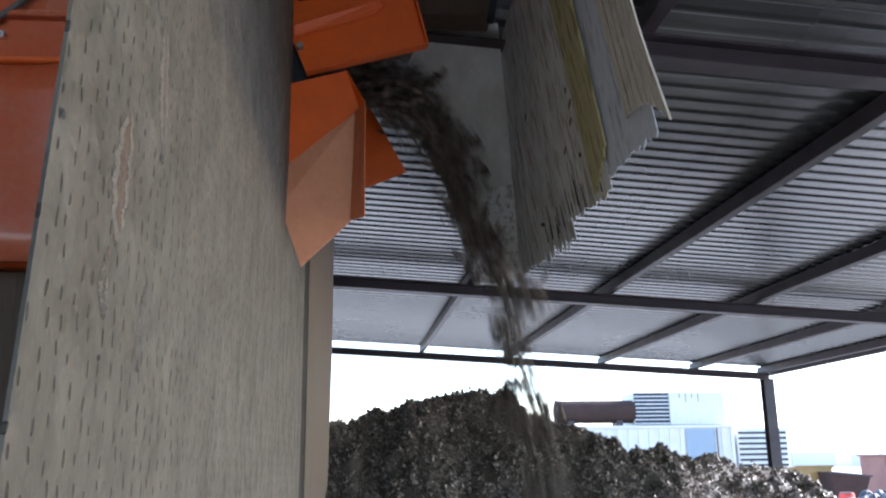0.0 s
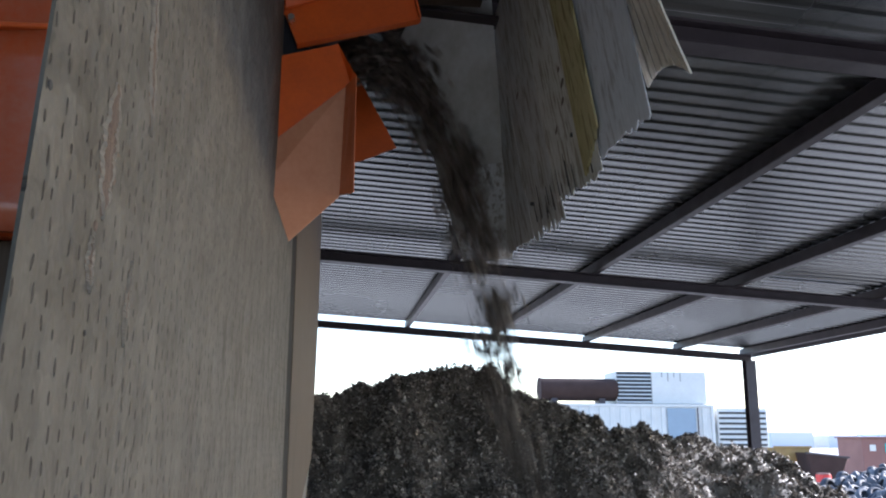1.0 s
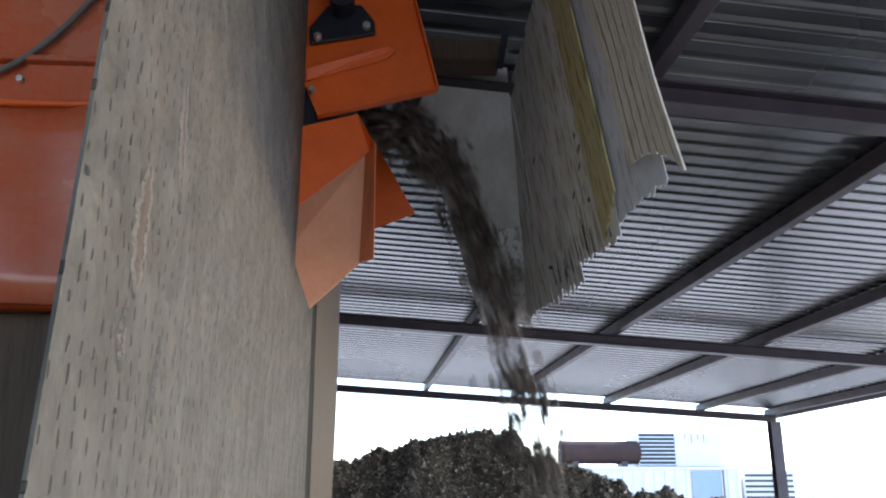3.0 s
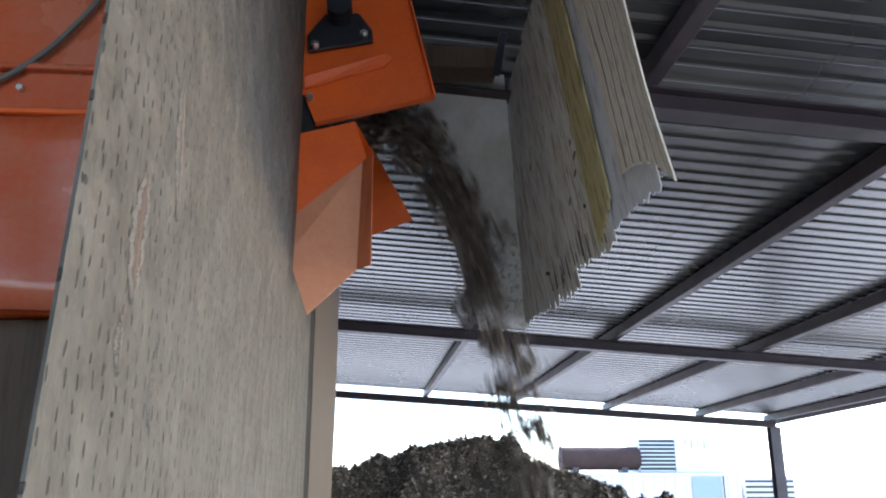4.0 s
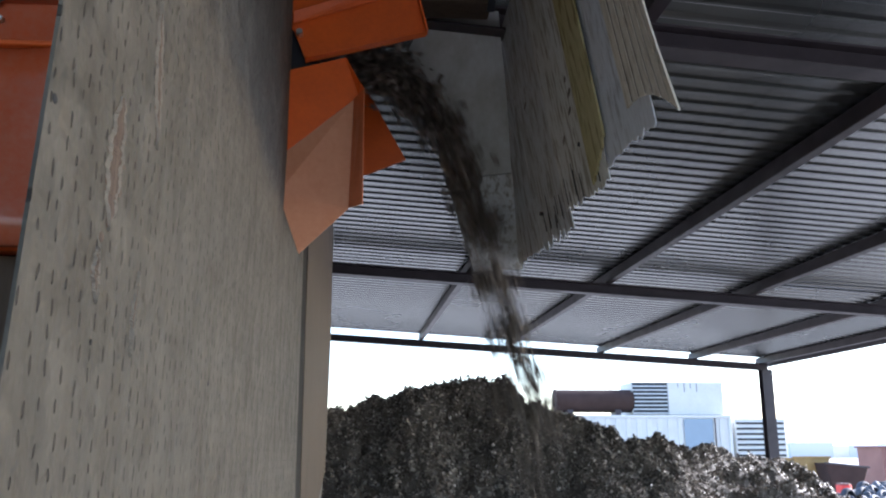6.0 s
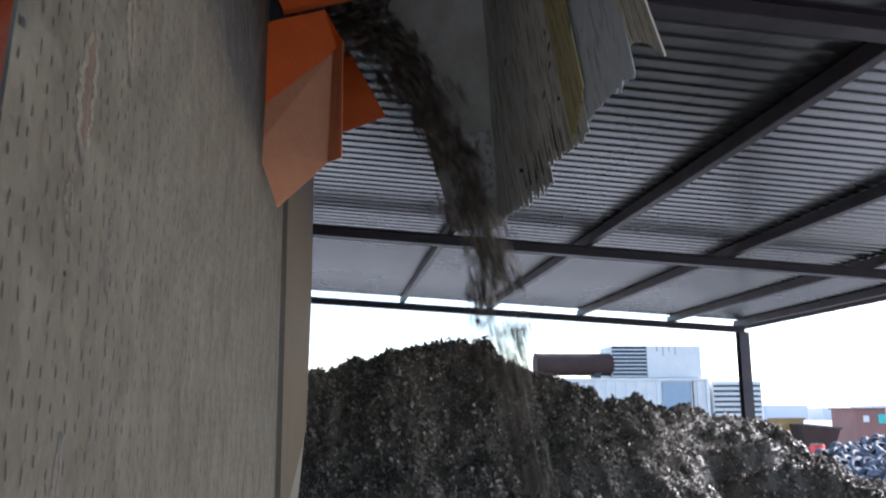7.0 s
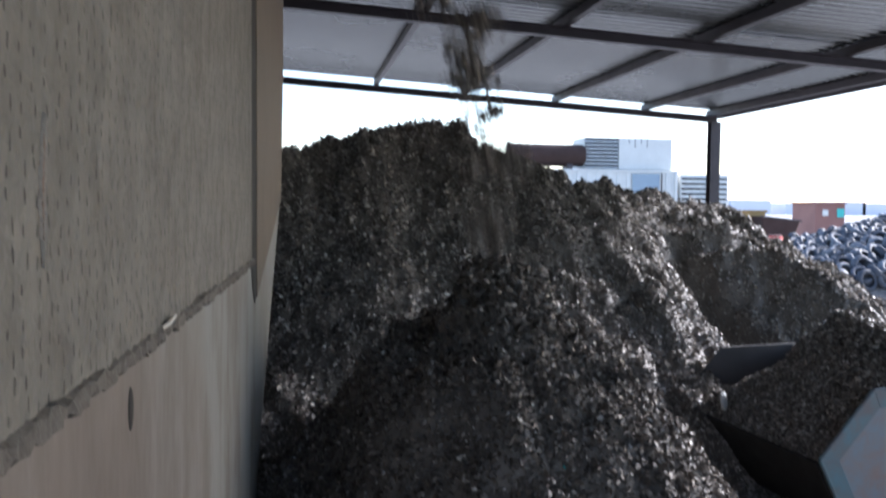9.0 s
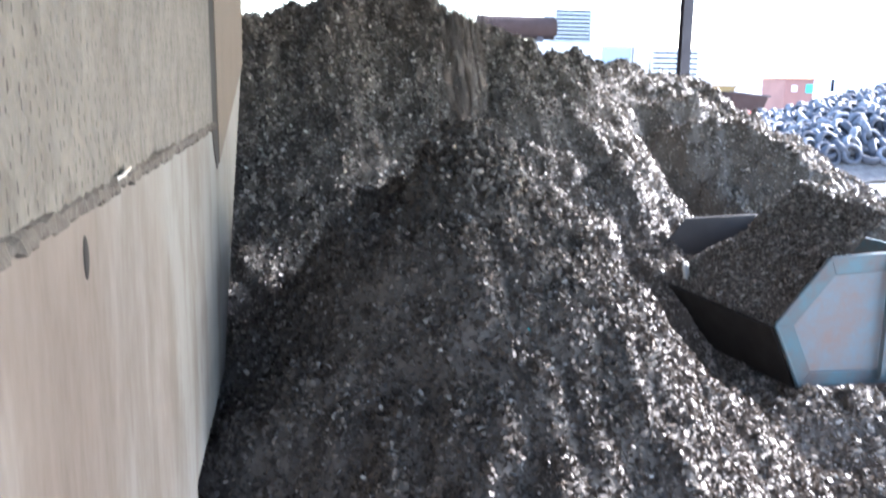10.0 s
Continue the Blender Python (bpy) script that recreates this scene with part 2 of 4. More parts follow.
M_WHITE = worn("white container paint", (0.62, 0.63, 0.61), (0.46, 0.46, 0.44), 0.5, scale=1.2, fine=12, grime=0.4)
M_PALEBLUE = worn("pale blue panel", (0.26, 0.34, 0.42), (0.22, 0.28, 0.33), 0.5, scale=1.5)
M_RUST = worn("rusty tank", (0.05, 0.027, 0.022), (0.028, 0.016, 0.013), 0.95, scale=1.5, fine=12, grime=0.7)
M_SLOT = worn("dark slot", (0.05, 0.055, 0.06), (0.02, 0.02, 0.02), 0.8)
M_YELLOW = worn("yellow machine paint", (0.34, 0.22, 0.07), (0.16, 0.10, 0.05), 0.5, scale=2)
M_RED = worn("red panel", (0.22, 0.10, 0.085), (0.16, 0.075, 0.065), 0.6, scale=1)
M_TEAL = worn("teal panel", (0.05, 0.45, 0.42), (0.04, 0.3, 0.3), 0.6, scale=2)
# pale bluish tone carries the haze of the distance
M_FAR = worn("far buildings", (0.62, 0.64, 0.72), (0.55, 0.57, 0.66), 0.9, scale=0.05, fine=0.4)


# ---- mesh helpers ----
def part(name, bm, material, parent=None, label="", m=None):
    bm.normal_update()
    me = bpy.data.meshes.new(name)
    bm.to_mesh(me)
    bm.free()
    me.materials.append(material)
    ob = new(name, me)
    if parent:
        ob.parent = parent
    if m:
        ob.matrix_basis = m
    if label:
        ob["label"] = label
    return ob


def thing(name, label, category, m=None, group="", kind=""):
    ob = new(name)
    if m:
        ob.matrix_basis = m
    return tagged(ob, label, category, group, kind)


def box(lo, hi, bevel=0.004, bm=None):
    bm = bm or bmesh.new()
    c, s = (Vector(lo) + Vector(hi)) / 2, Vector(hi) - Vector(lo)
    g = bmesh.ops.create_cube(bm, size=1.0, matrix=Matrix.Translation(c) @ Matrix.Diagonal((*s, 1)))
    if bevel:
        bmesh.ops.bevel(bm, geom=list({e for v in g["verts"] for e in v.link_edges}), offset=bevel, segments=1, affect="EDGES")
    return bm


def slab(points, out, bevel=0.0):
    """A flat plate: its outline in space and the vector of its thickness."""
    bm = bmesh.new()
    a = [bm.verts.new(p) for p in points]
    b = [bm.verts.new(Vector(p) + Vector(out)) for p in points]
    n = len(a)
    bm.faces.new(a)
    bm.faces.new(b[::-1])
    for i in range(n):
        bm.faces.new((a[i], b[i], b[(i + 1) % n], a[(i + 1) % n]))
    bmesh.ops.recalc_face_normals(bm, faces=bm.faces)
    if bevel:
        bmesh.ops.bevel(bm, geom=bm.edges[:], offset=bevel, segments=1, affect="EDGES")
    return bm


def rod(a, b, r, seg=12, bm=None, r2=None):
    bm = bm or bmesh.new()
    a, b = Vector(a), Vector(b)
    turn = (b - a).to_track_quat("Z", "Y").to_matrix().to_4x4()
    bmesh.ops.create_cone(bm, cap_ends=True, segments=seg, radius1=r, radius2=r if r2 is None else r2, depth=(b - a).length,
                          matrix=Matrix.Translation((a + b) / 2) @ turn)
    return bm


def tube(points, r, seg=8):
    bm = bmesh.new()
    pts = [Vector(p) for p in points]
    rings = []
    for i, p in enumerate(pts):
        d = (pts[min(i + 1, len(pts) - 1)] - pts[max(i - 1, 0)]).normalized()
        q = d.to_track_quat("Z", "Y")
        rings.append([bm.verts.new(p + q @ Vector((r * math.cos(k * 2 * math.pi / seg), r * math.sin(k * 2 * math.pi / seg), 0))) for k in range(seg)])
    for a, b in zip(rings, rings[1:]):
        for k in range(seg):
            bm.faces.new((a[k], a[(k + 1) % seg], b[(k + 1) % seg], b[k]))
    bm.faces.new(rings[0][::-1])
    bm.faces.new(rings[-1])
    return bm


def smooth(ob):
    ob.data.polygons.foreach_set("use_smooth", [True] * len(ob.data.polygons))
    return ob


def lattice(x, y, seed):
    """Smooth random values in -1..1 over the plane."""
    xi, yi = np.floor(x).astype(np.int64), np.floor(y).astype(np.int64)
    fx, fy = x - xi, y - yi
    fx, fy = fx * fx * (3 - 2 * fx), fy * fy * (3 - 2 * fy)

    def val(i, j):
        n = np.sin(i * 127.1 + j * 311.7 + seed * 74.7) * 43758.5453
        return (n - np.floor(n)) * 2 - 1
    return (val(xi, yi) * (1 - fx) + val(xi + 1, yi) * fx) * (1 - fy) + (val(xi, yi + 1) * (1 - fx) + val(xi + 1, yi + 1) * fx) * fy


def rough_ground(x, y, size, amp, octaves, seed):
    h = 0 * x
    for k in range(octaves):
        h = h + amp * 0.55 ** k * lattice(x / size * 2 ** k, y / size * 2 ** k, seed + k)
    return h


# ---- the yard and the shed ----
def yard():
    bm = bmesh.new()
    bmesh.ops.create_grid(bm, x_segments=40, y_segments=40, size=900)
    for v in bm.verts:
        v.co.z = GROUND
    tagged(part("ground", bm, M_YARD), "bare grey-brown dirt yard", "ground", kind="structure")


M_FLOOR = worn("dark unseen floor", (0.075, 0.072, 0.07), (0.04, 0.037, 0.035), 0.85, scale=1.2, fine=20, relief=0.4)
TURN = pose(0, 0, 0, 0, 0, 2.0)   # the shed stands two degrees off the plank wall
FALL = 0.0585                       # the roof falls to the open side
PURLIN_X = [-3.4, -1.85, -0.28, 1.29, 2.78, 4.38, 6.02, 7.25]
BEAM_Y = [-2.1, 3.33, 8.75, 14.3]


def roof_z(x):
    return 1.885 - FALL * x


def shed():
    # corrugated sheets, ridges running down the slope
    pitch, ribs = 0.15, ((0, 0), (0.082, 0), (0.106, -0.010), (0.126, -0.010), (0.149, 0))
    ys = [(-4.2 + k * pitch + y, z) for k in range(124) for y, z in ribs]
    seams = [-4.2, -0.9, 2.35, 5.1, 7.42]
    for i, (x0, x1) in enumerate(zip(seams, seams[1:])):
        bm = bmesh.new()
        lift = 0.0015 * (i % 2)
        rows = [[bm.verts.new((x, y, roof_z(x) + 0.124 + lift + z)) for y, z in ys] for x in (x0 - 0.1, x1)]
        for a, b in zip(zip(rows[0], rows[0][1:]), zip(rows[1], rows[1][1:])):
            bm.faces.new((a[0], b[0], b[1], a[1]))
        ob = part("ceiling", bm, M_ROOF, m=TURN)
        tagged(ob, "corrugated galvanised steel roof sheets of an open shed", "roof", kind="structure")
    # unseen slab, added and kept dark to cut light bounced off the ground
    tagged(part("floor", box((-4.2, -4.2, GROUND - 0.1), (7.4, 14.5, GROUND + 0.006), 0), M_FLOOR, m=TURN), "unseen dark floor slab added to cut bounced light", "floor", kind="structure")
    frame_ob = thing("roof_frame", "dark steel beams and purlins under the shed roof", "roof frame", TURN, kind="structure")
    ang = math.degrees(math.atan(FALL))
    for x in PURLIN_X:
        w = 0.035
        bm = box((-w, -4.2, 0), (w, 14.48, 0.107), 0.004)
        part("purlin", bm, M_STEEL, frame_ob, m=pose(x, 0, roof_z(x), 0, ang, 0))
    for y in BEAM_Y:
        bm = bmesh.new()
        L, R_ = -4.2, 7.36
        for lo, hi in (((L, -0.06, -0.012), (R_, 0.06, 0)), ((L, -0.005, -0.10), (R_, 0.005, -0.012)), ((L, -0.06, -0.112), (R_, 0.06, -0.10))):
            box(lo, hi, 0.002, bm)
        part("beam", bm, M_STEEL, frame_ob, m=pose(0, y, roof_z(0) - 0.003, 0, ang, 0))
    bm = box((-0.03, -4.2, 0), (0.03, 14.5, 0.14), 0.004)
    part("edge_trim", bm, M_STEEL, frame_ob, m=pose(7.42, 0, roof_z(7.42) - 0.03, 0, 0, 0))
    post = thing("post", "dark steel corner post holding up the shed roof", "post", TURN @ pose(7.29, 14.3, GROUND), kind="structure")
    h = roof_z(7.2) - 0.112 - GROUND
    bm = bmesh.new()
    for lo, hi in (((-0.09, -0.08, 0), (0.09, -0.07, h)), ((-0.09, 0.07, 0), (0.09, 0.08, h)), ((-0.005, -0.07, 0), (0.005, 0.07, h))):
        box(lo, hi, 0.002, bm)
    part("column", bm, M_STEEL, post)
    part("base_plate", box((-0.16, -0.16, 0), (0.16, 0.16, 0.02), 0.003), M_STEEL, post)
    # unseen low wall, added behind the camera to hold back light
    tagged(part("unseen_wall_back", box((-4.3, -4.4, GROUND), (7.4, -4.25, 0.1), 0.01), M_BACK), "unseen low boarded wall added behind the camera to shape the light", "wall", kind="structure")


    # unseen wall, added to darken roof, heap and machine on the left
    tagged(part("unseen_wall_left", box((-4.45, -4.4, GROUND), (-4.3, 14.5, 2.05), 0), M_BACK, m=TURN), "unseen boarded wall added on the left to block light", "wall", kind="structure")


def plank_wall():
    wall = thing("wall_planks", "upright incised timber sheets over weathered lower panels", "wall", kind="structure")
    X = -0.29
    # big sheet, with a hacked lower edge
    bm = bmesh.new()
    ys = np.linspace(0.0, 1.0, 60)
    low = [-0.385 + 0.010 * math.sin(y * 15) + 0.012 * (random.random() - 0.5) for y in ys]
    at = lambda u, z: 0.716 + 0.118 * z + (3.53 - 0.716 - 0.118 * z) * u
    f0 = [bm.verts.new((X, at(u, z), z)) for u, z in zip(ys, low)]
    f1 = [bm.verts.new((X, at(u, 1.85), 1.85)) for u in ys]
    b0 = [bm.verts.new((X - 0.004, at(u, z), z)) for u, z in zip(ys, low)]
    b1 = [bm.verts.new((X - 0.004, at(u, 1.85), 1.85)) for u in ys]
    for i in range(len(ys) - 1):
        bm.faces.new((f0[i], f0[i + 1], f1[i + 1], f1[i]))
        bm.faces.new((b0[i], b1[i], b1[i + 1], b0[i + 1]))
        bm.faces.new((f0[i], b0[i], b0[i + 1], f0[i + 1]))
    bm.faces.new((f0[0], f1[0], b1[0], b0[0]))
    bm.faces.new((f0[-1], b0[-1], b1[-1], f1[-1]))
    bmesh.ops.recalc_face_normals(bm, faces=bm.faces)
    part("timber_sheet", bm, M_TIMBER, wall, "pale brown incised timber sheet")
    part("timber_sheet", slab([(X, 3.79, -0.56), (X, 5.68, -0.12), (X, 5.95, 0.75), (X, 5.9, 1.85), (X, 3.76, 1.85)], (-0.02, 0, 0)), M_TIMBER2, wall, "brown plain timber sheet")
    part("lower_panel", slab([(X - 0.004, 0.5, -0.40), (X - 0.004, 2.62, -0.40), (X - 0.004, 2.60, GROUND), (X - 0.004, 0.5, GROUND)], (-0.03, 0, 0)), M_PANEL, wall, "weathered brown-grey lower panel")
    part("lower_panel", slab([(X - 0.006, 2.62, -0.40), (X - 0.006, 3.66, -0.40), (X - 0.006, 3.76, -0.575), (X - 0.006, 5.66, -0.125), (X - 0.006, 4.72, -0.75), (X - 0.006, 3.73, -1.47), (X - 0.006, 2.62, -1.47)], (-0.03, 0, 0)), M_PANEL, wall, "pale grey lower panel")
    bm = bmesh.new()
    cols = []
    for k in range(141):
        y = 0.62 + 3.0 * k / 140
        j = [random.uniform(-0.007, 0.007) for _ in range(4)]
        cols.append([bm.verts.new((X - 0.01, y, -0.372 + j[0])), bm.verts.new((X + 0.007 + j[1] * 0.6, y, -0.383 + j[2])), bm.verts.new((X + 0.006 + j[3] * 0.6, y, -0.402 + j[1])), bm.verts.new((X - 0.01, y, -0.412 + j[0]))])
    for a, b in zip(cols, cols[1:]):
        for q in range(3):
            bm.faces.new((a[q], a[q + 1], b[q + 1], b[q]))
    bmesh.ops.recalc_face_normals(bm, faces=bm.faces)
    part("joint_filler", bm, M_FILLER, wall, "crumbly grey filler along the joint")
    # black strip and backing stand in for the shade deep in the gap
    part("gap_shade", slab([(X - 0.003, 3.532, -0.385), (X - 0.003, 3.60, -0.50), (X - 0.003, 3.70, -0.575), (X - 0.003, 3.785, -0.56), (X - 0.003, 3.755, 1.85), (X - 0.003, 3.532, 1.85)], (-0.012, 0, 0)), M_GAP_SHADE, wall, "black strip that paints the shade of the gap")
    part("backing_strip", slab([(X - 0.04, 3.5, -0.6), (X - 0.04, 3.8, -0.6), (X - 0.04, 3.8, 1.85), (X - 0.04, 3.5, 1.85)], (-0.02, 0, 0)), M_GAP_SHADE, wall)
    # torn cut in the lower panel
    bm = bmesh.new()
    bmesh.ops.create_uvsphere(bm, u_segments=10, v_segments=8, radius=1, matrix=Matrix.Translation((X - 0.004, 1.377, -0.478)) @ Matrix.Diagonal((0.004, 0.017, 0.036, 1)))
    part("torn_cut", bm, M_GAP_SHADE, wall)
    # a splinter caught on the ledge
    part("splinter", slab([(X + 0.004, 1.60, -0.385), (X + 0.016, 1.62, -0.378), (X + 0.014, 1.70, -0.372), (X + 0.003, 1.69, -0.382)], (0, 0, 0.007), 0.001), M_LIP_PALE, wall, "pale loose splinter")
    part("stud", box((X - 0.13, 2.3, GROUND), (X - 0.04, 2.4, 1.84)), M_TIMBER2, wall)
    part("stud", box((X - 0.13, 1.5, GROUND), (X - 0.04, 1.6, 1.84)), M_TIMBER2, wall)
    # long torn scars, knots and nail heads in the sheet
    for ya, za, yb, zb, w in ((0.970, 0.405, 0.955, 0.240, 0.032), (1.10, 0.60, 1.133, 0.40, 0.020), (0.925, 0.215, 0.931, 0.155, 0.014), (1.091, 0.222, 1.077, 0.113, 0.011), (0.955, -0.05, 0.945, -0.22, 0.012)):
        scar(wall, X, ya, za, yb, zb, w)
    for yy, z, r0 in ((0.937, 0.229, 0.007), (0.933, 0.113, 0.004), (0.77, 0.32, 0.006), (2.44, 0.579, 0.008), (2.45, 0.493, 0.008), (1.6, 0.12, 0.005)):
        bm = bmesh.new()
        bmesh.ops.create_icosphere(bm, subdivisions=2, radius=1, matrix=Matrix.Translation((X, yy, z)) @ Matrix.Diagonal((0.002, r0, r0 * 0.9, 1)))
        part("knot", bm, M_SLOT if r0 < 0.007 else M_SCAR, wall)


def scar(wall, X, ya, za, yb, zb, w):
    """A strip where the grain has torn out, with a raised pale lip."""
    n = 46
    for name, mat, off, h in (("torn_strip", M_SCAR, 0.0, 0.002), ("raised_lip", M_LIP, -1.0, 0.0035), ("raised_lip", M_LIP, 0.9, 0.0025)):
        bm = bmesh.new()
        rows = []
        for k in range(n + 1):
            u = k / n
            half = w * (math.sin(math.pi * min(1, u + 0.02)) ** 0.6) * (0.35 + 0.9 * random.random()) * (1 if off == 0 else 0.24) + 0.0006
            cy = ya + (yb - ya) * u + 0.0015 * math.sin(u * 9) + 0.10 * w * math.sin(u * 31 + off) + off * w * 0.75 * math.sin(math.pi * min(1, u + 0.02)) ** 0.6
            z = za + (zb - za) * u
            rows.append([bm.verts.new((X + 0.0006, cy - half, z)), bm.verts.new((X + 0.0006 + h * (0.6 + 0.6 * random.random()), cy, z)), bm.verts.new((X + 0.0006, cy + half, z))])
        for a, b in zip(rows, rows[1:]):
            bm.faces.new((a[0], a[1], b[1], b[0]))
            bm.faces.new((a[1], a[2], b[2], b[1]))
        bmesh.ops.recalc_face_normals(bm, faces=bm.faces)
        part(name, bm, mat, wall)


def machine():
    """The orange machine behind the plank wall, seen past its near edge."""
    m = thing("conveyor_machine", "orange painted steel machine housing behind the plank wall", "machine")
    # orange housing, its shade put into the darker red
    part("upper_housing", box((-2.6, 1.94, 0.925), (-0.335, 2.66, 1.80), 0.01), M_RED_DUST_SHADE, m)
    # lower sheet, pressed into shallow folds
    bm = bmesh.new()
    cols = []
    for k in range(37):
        x = -2.6 + 2.265 * k / 36
        cols.append([bm.verts.new((x, 1.90 + 0.016 * math.sin(x * 13 + z * 7) - 0.02 * (z - 0.44), z)) for z in np.linspace(0.44, 0.915, 8)])
    for a, b in zip(cols, cols[1:]):
        for p in range(7):
            bm.faces.new((a[p], b[p], b[p + 1], a[p + 1])).smooth = True
    ex = bmesh.ops.extrude_face_region(bm, geom=bm.faces[:])
    bmesh.ops.translate(bm, verts=[v for v in ex["geom"] if isinstance(v, bmesh.types.BMVert)], vec=(0, 0.02, 0))
    bmesh.ops.recalc_face_normals(bm, faces=bm.faces)
    part("lower_sheet", bm, M_RED_DUST_SHADE, m, "dusty red-orange pressed sheet")
    part("lower_housing", box((-2.6, 1.96, 0.445), (-0.335, 2.66, 0.92), 0.01), M_ORANGE, m)
    part("flange", box((-2.6, 1.885, 0.912), (-0.335, 1.95, 0.926), 0.003), M_ORANGE, m)
    # dark sheet added to fill the dark area below the housing
    part("skirt", box((-2.6, 1.99, GROUND), (-0.335, 2.07, 0.44), 0.004), M_DARKWOOD, m, "dark sheet added below the machine housing")
    part("leg", box((-2.5, 2.5, GROUND), (-2.38, 2.62, 0.445)), M_BLACK, m)
    part("leg", box((-0.55, 2.5, GROUND), (-0.43, 2.62, 0.445)), M_BLACK, m)
    for x, z in ((-0.886, 1.0), (-0.66, 1.03), (-1.15, 0.98), (-0.98, 1.36), (-0.60, 1.40), (-0.95, 0.84), (-0.62, 0.72)):
        part("bolt", rod((x, 1.945, z), (x, 1.925, z), 0.009, 6), M_ZINC, m)
    part("cable", tube([(-1.15 + 0.5 * (k / 18), 1.92, 0.965 + 0.42 * (k / 18) ** 2.6) for k in range(19)], 0.008), M_GREY, m, "grey rubber cable")
    part("weld_ledge", box((-1.4, 1.915, 1.045), (-0.40, 1.945, 1.06), 0.003), M_RED_DUST_SHADE, m)


def head_chute():
    """The head of the conveyor and its spout, coming through the plank wall."""
    c = thing("conveyor_chute", "orange steel conveyor head and discharge spout", "chute")
    y = 2.75
    part("side_plate", slab([(-0.24, y, 1.31), (0.174, y, 1.425), (0.07, y, 1.86), (-0.7, y, 1.9), (-0.7, y, 1.5), (-0.285, y, 1.42)], (0, 0.006, 0)), M_ORANGE, c)
    part("edge_flange", slab([(0.174, y - 0.03, 1.425), (0.180, y - 0.03, 1.425), (0.076, y - 0.03, 1.86), (0.07, y - 0.03, 1.86)], (0, 0.05, 0)), M_ORANGE, c)
    part("lower_flange", slab([(-0.24, y - 0.022, 1.31), (0.174, y - 0.022, 1.425), (0.174, y - 0.022, 1.419), (-0.24, y - 0.022, 1.304)], (0, 0.04, 0)), M_ORANGE, c)
    part("stiffener", slab([(-0.285, y - 0.002, 1.435), (0.0, y - 0.002, 1.535), (0.03, y - 0.002, 1.57), (0.0, y - 0.022, 1.575), (-0.285, y - 0.022, 1.475)], (0, -0.012, 0), 0.003), M_ORANGE, c)
    br = part("bearing", slab([(-0.275, y - 0.006, 1.575), (-0.045, y - 0.006, 1.625), (-0.05, y - 0.006, 1.675), (-0.10, y - 0.006, 1.74), (-0.22, y - 0.006, 1.73), (-0.28, y - 0.006, 1.64)], (0, -0.022, 0), 0.005), M_BLACK, c, "dark blue flange bearing")
    for x, z in ((-0.249, 1.597), (-0.078, 1.648)):
        part("bolt", rod((x, y - 0.028, z), (x, y - 0.045, z), 0.015, 6, rod((x, y - 0.045, z), (x, y - 0.056, z), 0.008, 8)), M_ZINC, br)
    part("shaft", rod((-0.165, y - 0.12, 1.72), (-0.165, y + 0.85, 1.72), 0.045, 20), M_BLACK, c, "dark drive shaft")
    part("bolt", rod((-0.262, y - 0.002, 1.40), (-0.262, y - 0.03, 1.40), 0.012, 6), M_ZINC, c)
    part("gap_plate", slab([(-0.7, y + 0.03, 1.2), (-0.2, y + 0.03, 1.2), (-0.2, y + 0.03, 1.45), (-0.7, y + 0.03, 1.45)], (0, 0.006, 0)), M_BLACK, c)
    # spout: upper plate, forward-bent lower plate with a flange, far cheek
    part("spout_top", slab([(-0.30, y, 1.266), (-0.103, y, 1.321), (-0.056, y, 1.181), (-0.305, y, 0.965)], (0, 0.005, 0)), M_ORANGE, c)
    # light thrown back by the forward bend is put into the paler orange
    part("spout_face", slab([(-0.305, y, 0.962), (-0.072, y, 1.166), (-0.082, y - 0.02, 0.775), (-0.235, y - 0.06, 0.612), (-0.31, y - 0.03, 0.82)], (0, 0.005, 0)), M_LIT_ORANGE, c, "orange sheet painted pale where it reflects light")
    part("spout_flange", slab([(-0.072, y, 1.170), (-0.037, y - 0.10, 1.165), (-0.036, y - 0.11, 0.765), (-0.082, y - 0.02, 0.778)], (0.003, 0.002, 0)), M_ORANGE_DUSTY, c)
    part("top_flange", slab([(-0.103, y, 1.321), (-0.056, y, 1.180), (-0.037, y - 0.10, 1.165), (-0.052, y - 0.03, 1.215)], (0.003, 0.002, 0)), M_ORANGE, c)
    part("far_cheek", slab([(-0.28, 3.6, 1.64), (-0.047, 3.6, 1.59), (0.136, 3.6, 1.25), (-0.028, 3.6, 1.18), (-0.28, 3.6, 1.12)], (0, 0.006, 0)), M_ORANGE, c)
    part("belt", slab([(-0.20, 2.80, 1.50), (-3.6, 2.80, 1.40), (-3.6, 2.80, 1.42), (-0.20, 2.80, 1.52)], (0, 0.78, 0)), M_BLACK, c, "black rubber conveyor belt")
    part("pulley", rod((-0.165, 2.82, 1.47), (-0.165, 3.58, 1.47), 0.05, 18), M_BLACK, c)


